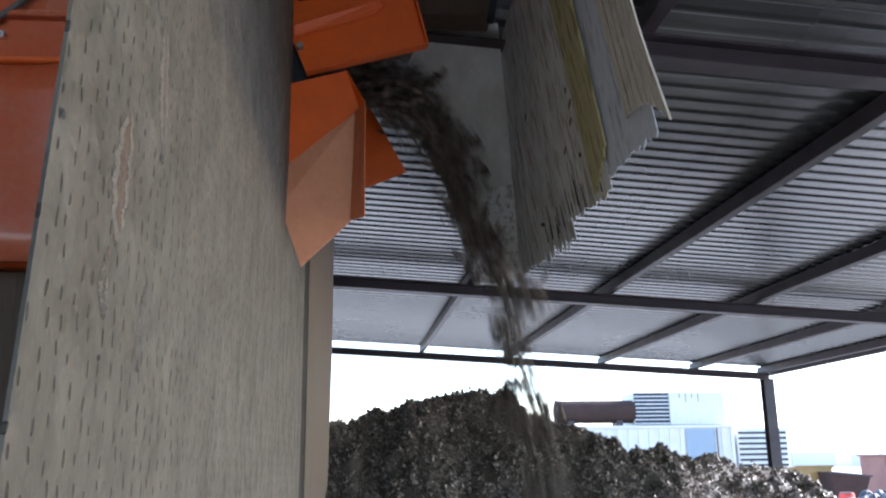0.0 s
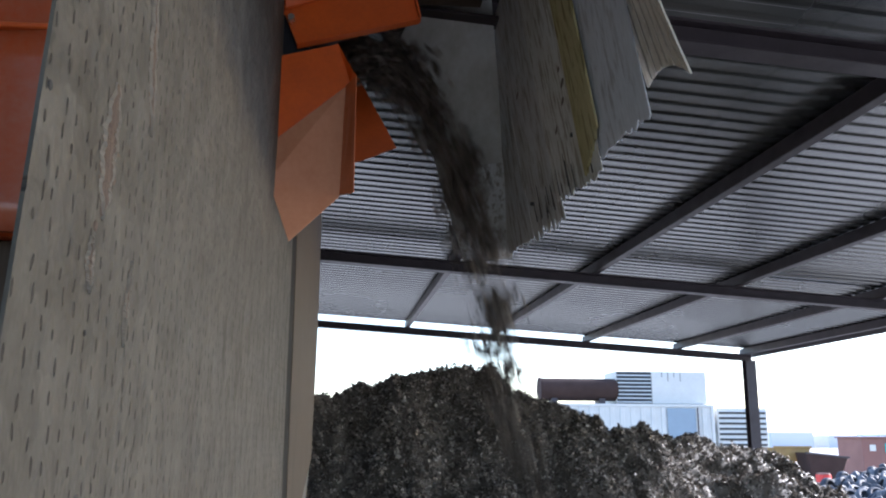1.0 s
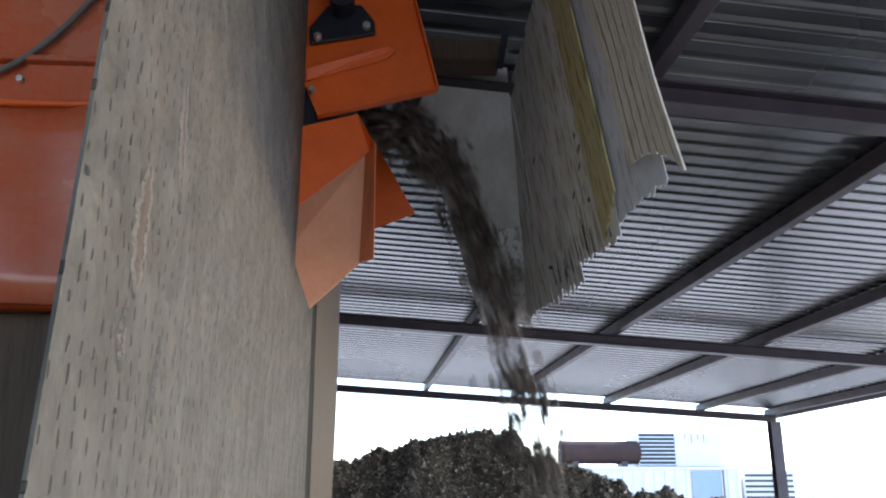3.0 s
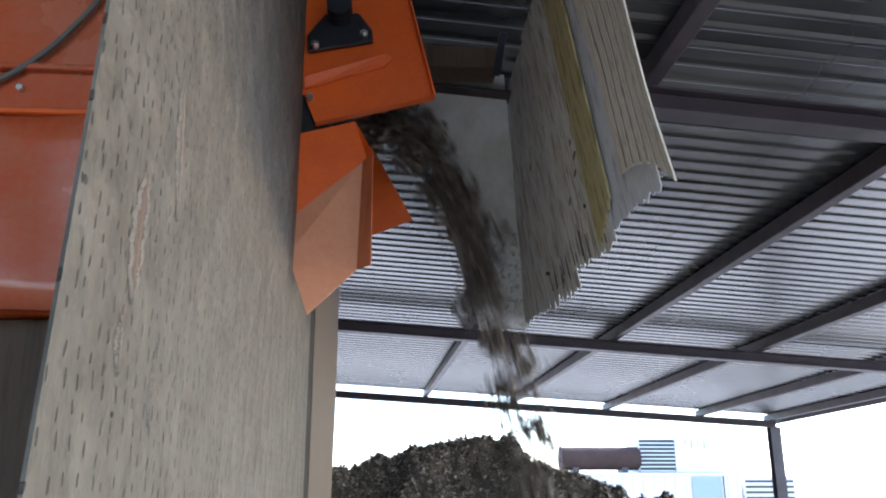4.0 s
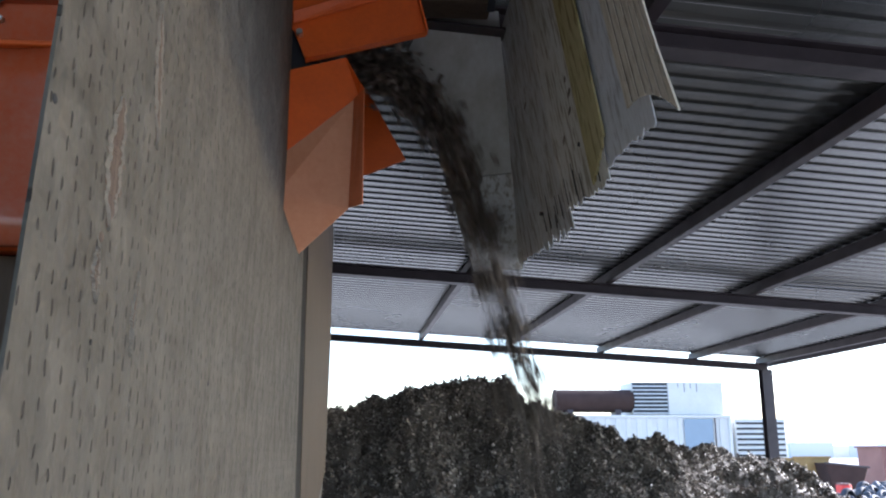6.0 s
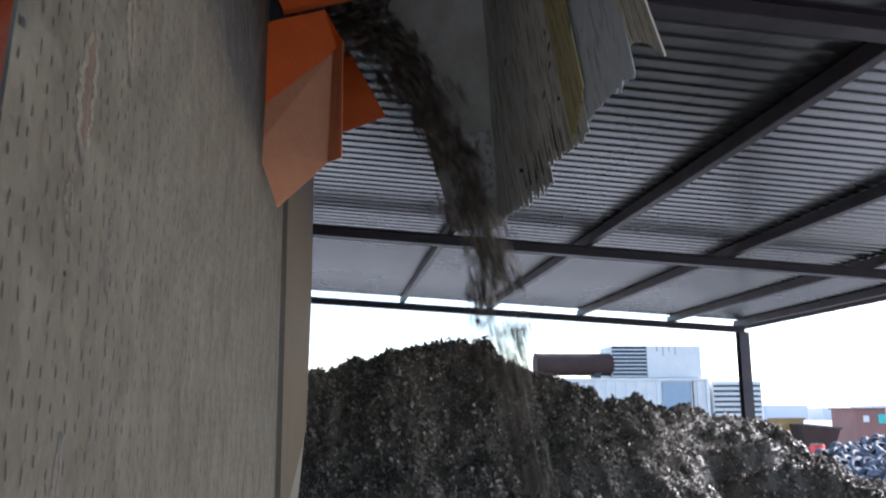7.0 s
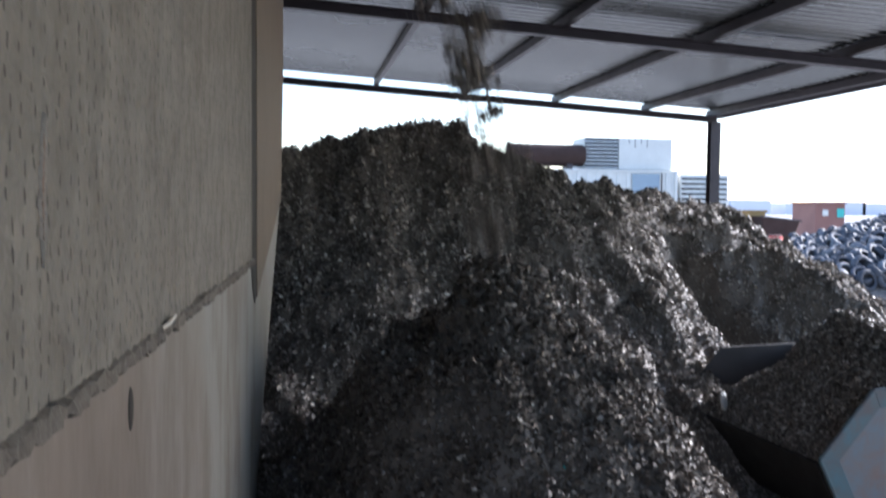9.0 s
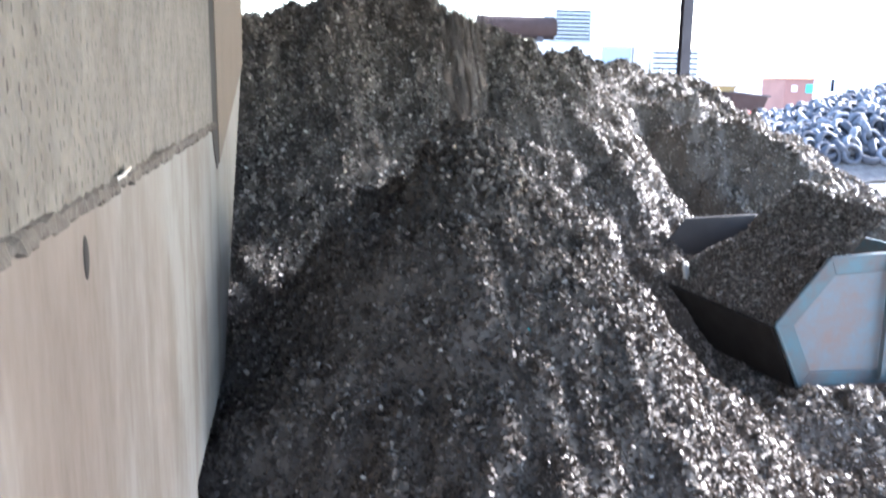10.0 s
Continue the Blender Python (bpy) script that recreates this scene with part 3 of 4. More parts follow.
def deflector():
    """Boards hung from the roof beam to stop the thrown shreds."""
    d = thing("deflector", "weathered grey and yellowed boards hung as a deflector", "deflector")

    def xx(z):
        return 0.70 + 0.17 * (0.8 - z)

    def ragged(y0, y1, z0, z1, top, mat, label, thick=0.003, shift=0.0, torn=0.012):
        """A board: y0, z0 its far lower corner, y1, z1 its near one, torn along the bottom."""
        bm = bmesh.new()
        n = 26
        lower = [(y0 + (y1 - y0) * k / n, z0 + (z1 - z0) * k / n + (0 if k in (0, n) else random.uniform(-torn, torn))) for k in range(n + 1)]
        a = [[], [], [], []]
        for yy, z in lower:
            for i, (zz, o) in enumerate(((z, 0), (top, 0), (z, thick), (top, thick))):
                a[i].append(bm.verts.new((xx(zz) + shift + o, yy, zz)))
        for k in range(n):
            bm.faces.new((a[0][k], a[0][k + 1], a[1][k + 1], a[1][k]))
            bm.faces.new((a[2][k], a[3][k], a[3][k + 1], a[2][k + 1]))
            bm.faces.new((a[0][k], a[2][k], a[2][k + 1], a[0][k + 1]))
            bm.faces.new((a[1][k], a[1][k + 1], a[3][k + 1], a[3][k]))
        for k in (0, n):
            bm.faces.new((a[0][k], a[1][k], a[3][k], a[2][k]))
        bmesh.ops.recalc_face_normals(bm, faces=bm.faces)
        return part("board", bm, mat, d, label)
    ragged(3.94, 3.395, 0.86, 0.81, 1.78, M_BOARD[0], "grey weathered board")
    ragged(3.41, 2.90, 0.82, 0.77, 1.78, M_BOARD[0], "grey weathered board", shift=0.004, torn=0.026)
    ragged(2.92, 2.38, 0.83, 0.78, 1.78, M_BOARD[1], "bleached board with dark nail holes", shift=-0.006)
    ragged(2.53, 2.33, 0.81, 0.90, 1.78, M_BOARD[2], "yellow-stained board", thick=0.007, shift=-0.014)
    ragged(2.41, 1.97, 0.83, 0.80, 1.78, M_BOARD[3], "bluish grey board", shift=0.003)
    fy = lambda z: 3.985 - 0.72 * (z - 0.865)
    part("facing", slab([(x, fy(z), z) for x, z in ((0.478, 0.85), (0.715, 0.865), (0.632, 1.263), (0.515, 1.82), (0.216, 1.815), (0.136, 1.674), (0.323, 1.214), (0.434, 0.945))], (0, 0.015, 0.006)), M_PLY, d, "smooth grey facing sheet")
    part("lower_facing", slab([(x, fy(z) - 0.004, z) for x, z in ((0.478, 0.835), (0.712, 0.85), (0.648, 1.24), (0.49, 1.22), (0.44, 0.945))], (0, -0.014, -0.006)), M_BOARD[0], d, "pale worn board end")
    part("hanger", box((0.10, 3.10, 1.745), (0.46, 3.24, 1.84)), M_DARKWOOD, d, "dark stained timber block")
    part("strap", slab([(0.435, 3.09, 1.70), (0.465, 3.09, 1.70), (0.50, 3.09, 1.90), (0.47, 3.09, 1.90)], (0, -0.006, 0)), M_BLACK, d, "black hanging strap")
    part("rail", box((0.56, 1.95, 1.70), (0.62, 3.6, 1.78)), M_STEEL, d)
    for yy, z in ((2.60, 0.97), (3.30, 0.93), (2.44, 1.25)):
        part("nail_hole", rod((xx(z) - 0.0105, yy, z), (xx(z) + 0.01, yy, z), 0.008, 8), M_SLOT, d)
    for yy, z, a, b in ((2.585, 1.15, 0.016, 0.028), (2.62, 1.10, 0.013, 0.024), (2.60, 1.20, 0.009, 0.017), (2.75, 1.05, 0.008, 0.03), (3.2, 1.35, 0.012, 0.02)):
        bm = bmesh.new()
        bmesh.ops.create_icosphere(bm, subdivisions=2, radius=1, matrix=Matrix.Translation((xx(z) - 0.006, yy, z)) @ pose(0, 0, 0, 0, 9.6, 0) @ Matrix.Diagonal((0.003, a, b, 1)))
        part("knot", bm, M_KNOT, d)
    # cracks that run up from the torn lower edges
    for k in range(16):
        yy = random.choice((random.uniform(2.93, 3.35), random.uniform(2.45, 2.9)))
        z, tall = random.uniform(0.80, 0.86), random.uniform(0.03, 0.13)
        part("crack", slab([(xx(z) - 0.0085, yy - 0.004, z), (xx(z) - 0.0085, yy + 0.004, z), (xx(z + tall) - 0.0085, yy + 0.001, z + tall)], (0.003, 0, 0)), M_SLOT, d)


PIVOT = (0.53, 2.00, 1.80)


def loose_plank():
    """The outermost board, hung loose, bowed and swinging in the wind."""
    p = thing("loose_plank", "bowed loose plank with deep weathered grooves", "plank", pose(*PIVOT))
    bm = bmesh.new()
    n = 14
    grooves = 7
    for g in range(grooves):
        cols = []
        for k in range(n + 1):
            s = k / n
            row = []
            open_ = 0.22 * min(1, max(0, (s - 0.34) / 0.2))
            for f in (g / grooves, (g + 1 - open_ - 0.001) / grooves):
                drop = 0.905 + 0.165 * f * f
                near = -0.25 - 0.05 * math.sin(min(1, s * 1.25) * math.pi * 0.75)
                far = 0.22 - 0.11 * min(1, s * 1.5)
                y = far + (near - far) * f
                z = -s * drop
                x = 0.17 * s - 0.03 - 0.04 * math.sin(s * math.pi) * f * f
                row += [bm.verts.new((x, y, z)), bm.verts.new((x + 0.005, y, z))]
            cols.append(row)
        for a, b in zip(cols, cols[1:]):
            for i, j in ((0, 2), (2, 3), (3, 1), (1, 0)):
                bm.faces.new((a[i], a[j], b[j], b[i]))
        for r in (cols[0], cols[-1]):
            bm.faces.new((r[0], r[2], r[3], r[1]))
    bmesh.ops.recalc_face_normals(bm, faces=bm.faces)
    part("plank", bm, M_BOARD[4], p)
    # dark sheet set behind the strips to paint the shade of the grooves
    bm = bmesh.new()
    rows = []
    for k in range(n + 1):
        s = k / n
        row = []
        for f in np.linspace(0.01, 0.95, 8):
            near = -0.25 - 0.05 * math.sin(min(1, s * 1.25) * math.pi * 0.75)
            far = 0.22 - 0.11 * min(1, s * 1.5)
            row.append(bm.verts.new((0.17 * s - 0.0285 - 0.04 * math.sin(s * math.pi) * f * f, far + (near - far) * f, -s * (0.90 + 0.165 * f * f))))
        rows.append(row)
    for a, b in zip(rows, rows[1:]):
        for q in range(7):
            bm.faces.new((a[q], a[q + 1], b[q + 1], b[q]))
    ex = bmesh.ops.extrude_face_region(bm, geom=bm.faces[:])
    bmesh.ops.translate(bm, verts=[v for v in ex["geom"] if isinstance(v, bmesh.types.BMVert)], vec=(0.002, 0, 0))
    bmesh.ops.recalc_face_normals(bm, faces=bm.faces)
    part("groove_shade", bm, M_GROOVE_SHADE, p, "dark sheet that paints the shade in the grooves")
    return p


# ---- the heaps ----
RIDGE = [(-3.5, 9.6, 0.2), (-0.9, 9.5, 0.35), (-0.45, 9.5, 0.43), (0.0, 9.7, 0.54), (0.37, 9.8, 0.70), (0.75, 9.85, 0.66), (1.1, 9.95, 0.68),
         (1.5, 9.9, 0.60), (1.86, 9.6, 0.34), (2.2, 9.6, 0.37), (2.6, 9.5, 0.23), (3.3, 9.75, 0.07), (4.1, 10.1, -0.05), (4.9, 10.4, -0.15), (5.4, 9.5, -0.5), (5.95, 8.5, -1.12), (6.6, 7.2, -1.8)]
# the steep clod of fresh shreds on its top
CLOD = [(0.9, 9.9, 0.74), (1.1, 9.9, 0.80), (1.3, 10.0, 0.84), (1.46, 9.95, 0.82), (1.56, 9.9, 0.79)]
# the part that the loader has cut: its top runs from the crest down to a broken edge
CREST = [(3.0, 9.6, 0.12), (3.4, 9.8, 0.06), (4.2, 10.1, -0.06), (4.9, 10.4, -0.14), (5.4, 9.5, -0.5), (5.95, 8.5, -1.12)]
BROKEN = [(3.45, 9.35, -0.28), (3.85, 8.85, -0.52), (4.25, 8.2, -0.68), (4.75, 7.9, -0.92), (5.2, 7.6, -1.22), (6.0, 7.2, -1.65)]
# the hollow that it has left beside the heap: x, y and how deep
POCKET = [(3.85, 9.05, 0.5), (4.0, 8.55, 0.9), (4.1, 8.15, 1.0), (4.3, 7.85, 0.7)]
APEX = (0.80, 4.0, -0.42)


def along(points, step):
    """Points spread over a line, as many between two corners for every line of as many corners."""
    out = []
    for a, b in zip(points, points[1:]):
        a, b = np.array(a), np.array(b)
        k = max(1, int(round(0.6 / step)))
        out += [a + (b - a) * i / k for i in range(k)]
    return out + [np.array(points[-1])]


def heap_z(x, y):
    h = 0 * x + GROUND - 0.05
    for px, py, pz in along(RIDGE, 0.1):
        h = np.maximum(h, pz - 0.80 * np.hypot(x - px, (y - py)))
    for px, py, pz in along(CLOD, 0.15):
        h = np.maximum(h, pz - 1.7 * np.hypot(x - px, y - py))
    for a, b in zip(along(CREST, 0.07), along(BROKEN, 0.07)):
        for u in (0.2, 0.4, 0.6):
            px, py, pz = a + (b - a) * u
            h = np.maximum(h, pz - 2.1 * np.hypot(x - px, y - py))
    for px, py, deep in along(POCKET, 0.15):
        h = h - 0.30 * deep * np.exp(-(((x - px) / 0.22) ** 2 + ((y - py) / 0.30) ** 2))
    # spill under the bucket
    h = np.maximum(h, -2.36 - 0.45 * np.maximum(np.hypot(x - 4.3, y - 6.2) - 1.2, 0))
    return h


def cone_z(x, y):
    r = np.hypot(x - APEX[0], y - APEX[1])
    # a knob at the top and a slumped ledge on the side of the wall
    side = np.clip(0.5 - (x - APEX[0]) / 0.3, 0, 1)
    slump = 0.15 * np.exp(-((r - 0.60) / 0.15) ** 2) - 0.14 * np.exp(-((r - 0.33) / 0.12) ** 2) + 0.05 * np.exp(-((r - 0.12) / 0.08) ** 2)
    return APEX[2] - 1.02 * np.sqrt(r * r + 0.004) + 0.05 + side * slump


def pile_z(x, y):
    return np.maximum(heap_z(x, y), cone_z(x, y))


def detail_z(x, y):
    lumps = np.abs(lattice(x / 0.19, y / 0.19, 21)) + 0.6 * np.abs(lattice(x / 0.085 + 7, y / 0.085, 22))
    return rough_ground(x, y, 0.46, 0.10, 6, 3) + 0.075 * lumps - 0.05


def grid_mesh(name, xs, ys, fn, mat):
    X, Y = np.meshgrid(xs, ys, indexing="ij")
    Z = fn(X, Y)
    n, m = X.shape
    v = np.stack([X, Y, Z], -1).reshape(-1, 3)
    i = np.arange(n * m).reshape(n, m)
    q = np.stack([i[:-1, :-1], i[1:, :-1], i[1:, 1:], i[:-1, 1:]], -1).reshape(-1, 4)
    return raw_mesh(name, v, q, mat)


def raw_mesh(name, v, q, mat):
    me = bpy.data.meshes.new(name)
    me.vertices.add(len(v))
    me.vertices.foreach_set("co", v.astype(np.float32).ravel())
    me.loops.add(q.size)
    me.loops.foreach_set("vertex_index", q.astype(np.int32).ravel())
    me.polygons.add(len(q))
    me.polygons.foreach_set("loop_start", np.arange(0, q.size, 4, dtype=np.int32))
    me.polygons.foreach_set("loop_total", np.full(len(q), 4, dtype=np.int32))
    me.update(calc_edges=True)
    me.validate()
    me.materials.append(mat)
    return new(name, me)


BOX_V = np.array([(-1, -1, -1), (1, -1, -1), (1, 1, -1), (-1, 1, -1), (-1, -1, 1), (1, -1, 1), (1, 1, 1), (-1, 1, 1)], float)
BOX_Q = np.array([(0, 3, 2, 1), (4, 5, 6, 7), (0, 1, 5, 4), (1, 2, 6, 5), (2, 3, 7, 6), (3, 0, 4, 7)])


def chips(rng, centres, lengths):
    """Loose torn slivers: one skewed little block for each centre."""
    n = len(centres)
    s = np.stack([lengths, lengths * rng.uniform(0.25, 0.8, n), lengths * rng.uniform(0.08, 0.3, n)], -1) / 2
    v = BOX_V[None] * s[:, None] * rng.uniform(0.55, 1.25, (n, 8, 3))
    v[:, :, 2] += (v[:, :, 0] ** 2) * (rng.uniform(-5, 5, n) / np.maximum(lengths, 0.01))[:, None]
    q = rng.normal(size=(n, 4))
    q /= np.linalg.norm(q, axis=1)[:, None]
    w, x, y, z = q.T
    R = np.stack([1 - 2 * (y * y + z * z), 2 * (x * y - w * z), 2 * (x * z + w * y), 2 * (x * y + w * z), 1 - 2 * (x * x + z * z), 2 * (y * z - w * x),
                  2 * (x * z - w * y), 2 * (y * z + w * x), 1 - 2 * (x * x + y * y)], -1).reshape(n, 3, 3)
    v = np.einsum("nij,nkj->nki", R, v) + centres[:, None]
    f = BOX_Q[None] + 8 * np.arange(n)[:, None, None]
    return v.reshape(-1, 3), f.reshape(-1, 4)


def flakes(rng, centres, lengths):
    """Thin bent slivers: two joined quads for each centre."""
    n = len(centres)
    L, w = lengths / 2, lengths * rng.uniform(0.15, 0.4, n)
    lift = lengths * rng.uniform(-0.35, 0.35, n)
    z0 = 0 * L
    v = np.stack([np.stack(p, -1) for p in ((-L, -w, z0), (-L, w, z0), (z0, w, lift), (z0, -w, lift), (L, -w * 0.6, z0), (L, w * 0.7, z0))], 1)
    v = v * rng.uniform(0.7, 1.2, v.shape)
    q = rng.normal(size=(n, 4))
    q /= np.linalg.norm(q, axis=1)[:, None]
    w_, x, y, z = q.T
    R = np.stack([1 - 2 * (y * y + z * z), 2 * (x * y - w_ * z), 2 * (x * z + w_ * y), 2 * (x * y + w_ * z), 1 - 2 * (x * x + z * z), 2 * (y * z - w_ * x),
                  2 * (x * z - w_ * y), 2 * (y * z + w_ * x), 1 - 2 * (x * x + y * y)], -1).reshape(n, 3, 3)
    v = np.einsum("nij,nkj->nki", R, v) + centres[:, None]
    f = np.array([(0, 3, 2, 1), (3, 4, 5, 2)])[None] + 6 * np.arange(n)[:, None, None]
    return v.reshape(-1, 3), f.reshape(-1, 4)


def heaps():
    def full(x, y):
        p = pile_z(x, y)
        return p + detail_z(x, y) * np.clip((p - GROUND) / 0.3, 0.1, 1)
    ob = grid_mesh("shred_heap", np.arange(-4.2, 9.0, 0.045), np.arange(1.0, 14.6, 0.045), full, M_HEAP)
    tagged(ob, "large dark heap of shredded tyre rubber under the shed", "heap", kind="stuff")
    rng = np.random.default_rng(5)

    def scatter(n, x0, x1, y0, y1, lo, hi, keep):
        x, y = rng.uniform(x0, x1, n), rng.uniform(y0, y1, n)
        k = keep(x, y)
        x, y = x[k], y[k]
        z = full(x, y)
        return np.stack([x, y, z + rng.uniform(-0.01, 0.02, len(x))], -1), lo + (hi - lo) * rng.random(len(x)) ** 3.5
    a = scatter(420000, -1.0, 3.2, 1.6, 5.6, 0.010, 0.040, lambda x, y: cone_z(x, y) > heap_z(x, y) - 0.05)
    b = scatter(300000, -0.6, 6.6, 4.3, 10.6, 0.014, 0.058, lambda x, y: (heap_z(x, y) > cone_z(x, y) - 0.05) & (heap_z(x, y) > GROUND))
    for c, l, mt in ((*a, M_FRESH_SHADE), (*b, M_SHRED)):
        v, f = flakes(rng, c, l)
        o = raw_mesh("loose_shreds", v, f, mt)
        tagged(o, "loose slivers of shredded tyre rubber lying on the heap", "shreds", kind="stuff")


def scraps():
    """Bits of plastic and bright fibre that catch the eye on the heap."""
    for (x, y, z), size, mat, what in (((0.946, 3.197, -1.19), 0.03, M_TEAL, "teal"), ((0.70, 3.78, -0.62), 0.02, M_WHITE, "white"), ((0.996, 3.461, -0.94), 0.035, M_YELLOW, "yellow"),
                                       ((0.378, 3.60, -0.99), 0.018, M_WHITE, "white"), ((3.32, 6.75, -1.78), 0.10, M_WHITE, "white")):
        bm = bmesh.new()
        bmesh.ops.create_icosphere(bm, subdivisions=2, radius=1)
        for v in bm.verts:
            v.co = v.co * (1 + 0.5 * noise.noise(v.co * 1.7 + Vector((x * 9, 0, 0))))
        bmesh.ops.transform(bm, verts=bm.verts, matrix=pose(x, y, z, random.uniform(0, 180), random.uniform(0, 90), random.uniform(0, 180)) @ Matrix.Diagonal((size, size * 0.4, size * 0.22, 1)))
        tagged(part("plastic_scrap", bm, mat), what + " torn plastic scrap lying on the shreds", "scrap", "plastic scraps")


def bucket():
    """A tipped loader bucket standing in the spill, full of shreds."""
    b = thing("loader_bucket", "faded blue steel loader bucket heaped with tyre shreds", "bucket", pose(3.38, 5.42, 0, 0, 0, 7.4))
    side = [(0.0, -1.88), (0.42, -1.415), (1.25, -1.40), (1.25, -2.42), (0.24, -2.36)]
    W = 1.85

    def plate(y, t, mat, label):
        return part("side_plate", slab([(x, y, z) for x, z in side], (0, t, 0), 0.004), mat, b, label)
    near = plate(0.0, 0.02, M_BLUE, "faded blue side plate with rust patches")
    far = plate(W, 0.02, M_BUCKET_IN, "scoured grey side plate")
    for i, j in ((0, 1), (1, 2), (4, 0)):
        (x0, z0), (x1, z1) = side[i], side[j]
        part("rim_bar", rod((x0, -0.008, z0), (x1, -0.008, z1), 0.017, 8), M_BLUE, near)
    mid = (0.62, -1.93)
    inner = [(mid[0] + (x - mid[0]) * 0.76, mid[1] + (z - mid[1]) * 0.76) for x, z in side]
    for i in range(5):
        j = (i + 1) % 5
        part("frame_bar", slab([(p[0], -0.022, p[1]) for p in (side[i], side[j], inner[j], inner[i])], (0, 0.021, 0), 0.003), M_BLUE, near)
    part("faded_patch", slab([(x, -0.003, z) for x, z in inner], (0, 0.002, 0)), M_FADED, near, "chalky faded panel with rust patches")
    part("rib", box((0.93, -0.065, -2.36), (0.97, -0.023, -1.44)), M_BLUE, near)
    part("wear_strip", box((0.26, -0.018, -2.50), (1.24, 0.0, -2.385), 0.003), M_RUSTY_EDGE, near, "bare rusty wear strip")
    # plate painted black for the shadow below the cutting edge
    part("floor_plate", slab([(0.0, 0.02, -1.90), (0.24, 0.02, -2.37), (0.24, W, -2.37), (0.0, W, -1.90)], (-0.014, 0, -0.014)), M_UNDER_SHADE, b)
    part("bottom_plate", slab([(0.24, 0.02, -2.38), (1.25, 0.02, -2.43), (1.25, W, -2.43), (0.24, W, -2.38)], (0, 0, -0.02)), M_BUCKET_IN, b)
    part("back_plate", slab([(1.25, 0.02, -2.43), (1.25, W, -2.43), (1.25, W, -1.40), (1.25, 0.02, -1.40)], (0.02, 0, 0)), M_BLUE, b)
    part("skid", box((0.26, -0.01, -2.47), (0.34, 0.10, -2.40)), M_BLUE, b)
    part("skid", box((0.62, -0.01, -2.49), (0.70, 0.10, -2.42)), M_BLUE, b)
    rng = np.random.default_rng(9)

    def load_z(x, y):
        top = np.minimum(-1.98 + 0.90 * x, -1.06 - 0.1 * np.abs(y - 1.0))
        top = np.minimum(top, np.minimum(-1.52 + 0.9 * y, -2.25 + 1.1 * (W - y)) + 0.35 * x)
        return top + rough_ground(x, y + 20, 0.3, 0.05, 4, 11)
    o = grid_mesh("bucket_load", np.arange(0.03, 1.24, 0.035), np.arange(0.03, W - 0.02, 0.035), load_z, M_HEAP)
    o.matrix_basis = b.matrix_basis
    tagged(o, "heaped load of tyre shreds in the bucket", "shreds", kind="stuff")
    x, y = rng.uniform(0.04, 1.22, 22000), rng.uniform(0.04, W - 0.04, 22000)
    v, f = flakes(rng, np.stack([x, y, load_z(x, y) + 0.005], -1), 0.014 + 0.04 * rng.random(22000) ** 3)
    o2 = raw_mesh("loose_shreds", v, f, M_SHRED)
    o2.matrix_basis = b.matrix_basis
    tagged(o2, "loose slivers of shredded rubber in the bucket", "shreds", kind="stuff")


def tyre_mesh():
    bm = bmesh.new()
    prof = [(0.19, -0.075), (0.215, -0.10), (0.27, -0.105), (0.305, -0.085), (0.318, -0.05), (0.32, 0.05), (0.305, 0.085), (0.27, 0.105), (0.215, 0.10), (0.19, 0.075), (0.20, 0.05), (0.285, 0.05), (0.285, -0.05), (0.20, -0.05)]
    n = 22
    rings = [[bm.verts.new((r * math.cos(2 * math.pi * k / n), r * math.sin(2 * math.pi * k / n), z)) for r, z in prof] for k in range(n)]
    for k in range(n):
        a, b = rings[k], rings[(k + 1) % n]
        for i in range(len(prof)):
            j = (i + 1) % len(prof)
            f = bm.faces.new((a[i], b[i], b[j], a[j]))
            f.smooth = True
    bmesh.ops.recalc_face_normals(bm, faces=bm.faces)
    return bm


def tyre_z(x, y):
    crest = np.clip(0.74 + 0.235 * (x - 13.9), 0.3, 2.4)
    return np.minimum(GROUND + crest, GROUND + 0.52 * (y - 20.6) + 0.07 * (x - 14))


def tyres():
    first = part("tyre", tyre_mesh(), M_TYRE)
    tagged(first, "worn grey-black car tyre thrown on the tyre heap", "tyre", "tyres on the heap")
    spots = []
    for j in range(19):
        for i in range(15):
            x = 12.1 + 0.11 * j + i * 0.51 + (j % 2) * 0.26 + random.uniform(-0.12, 0.12)
            y = 21.6 + j * 0.40 + random.uniform(-0.1, 0.1)
            spots.append((x, y, max(float(tyre_z(np.float64(x), np.float64(y))), GROUND + 0.12)))
    spots = [s for s in spots if s[2] > GROUND + 0.13 or s[1] > 22][:295]
    made = first
    for k, (x, y, z) in enumerate(spots):
        m = pose(x, y, z + random.uniform(-0.05, 0.08), random.gauss(48, 24), random.gauss(0, 24), random.uniform(0, 80))
        if k == 0:
            first.matrix_basis = m
        else:
            copy_thing(first, m)
    bm = bmesh.new()
    bmesh.ops.create_grid(bm, x_segments=40, y_segments=24, size=1)
    for v in bm.verts:
        x, y = 17.0 + v.co.x * 6.0, 25.8 + v.co.y * 5.0
        v.co = (x, y, max(float(tyre_z(np.float64(x), np.float64(y))) - 0.12, GROUND - 0.05))
    tagged(part("tyre_heap_core", bm, M_HEAP), "dark inner mass of the tyre heap", "heap", kind="stuff")


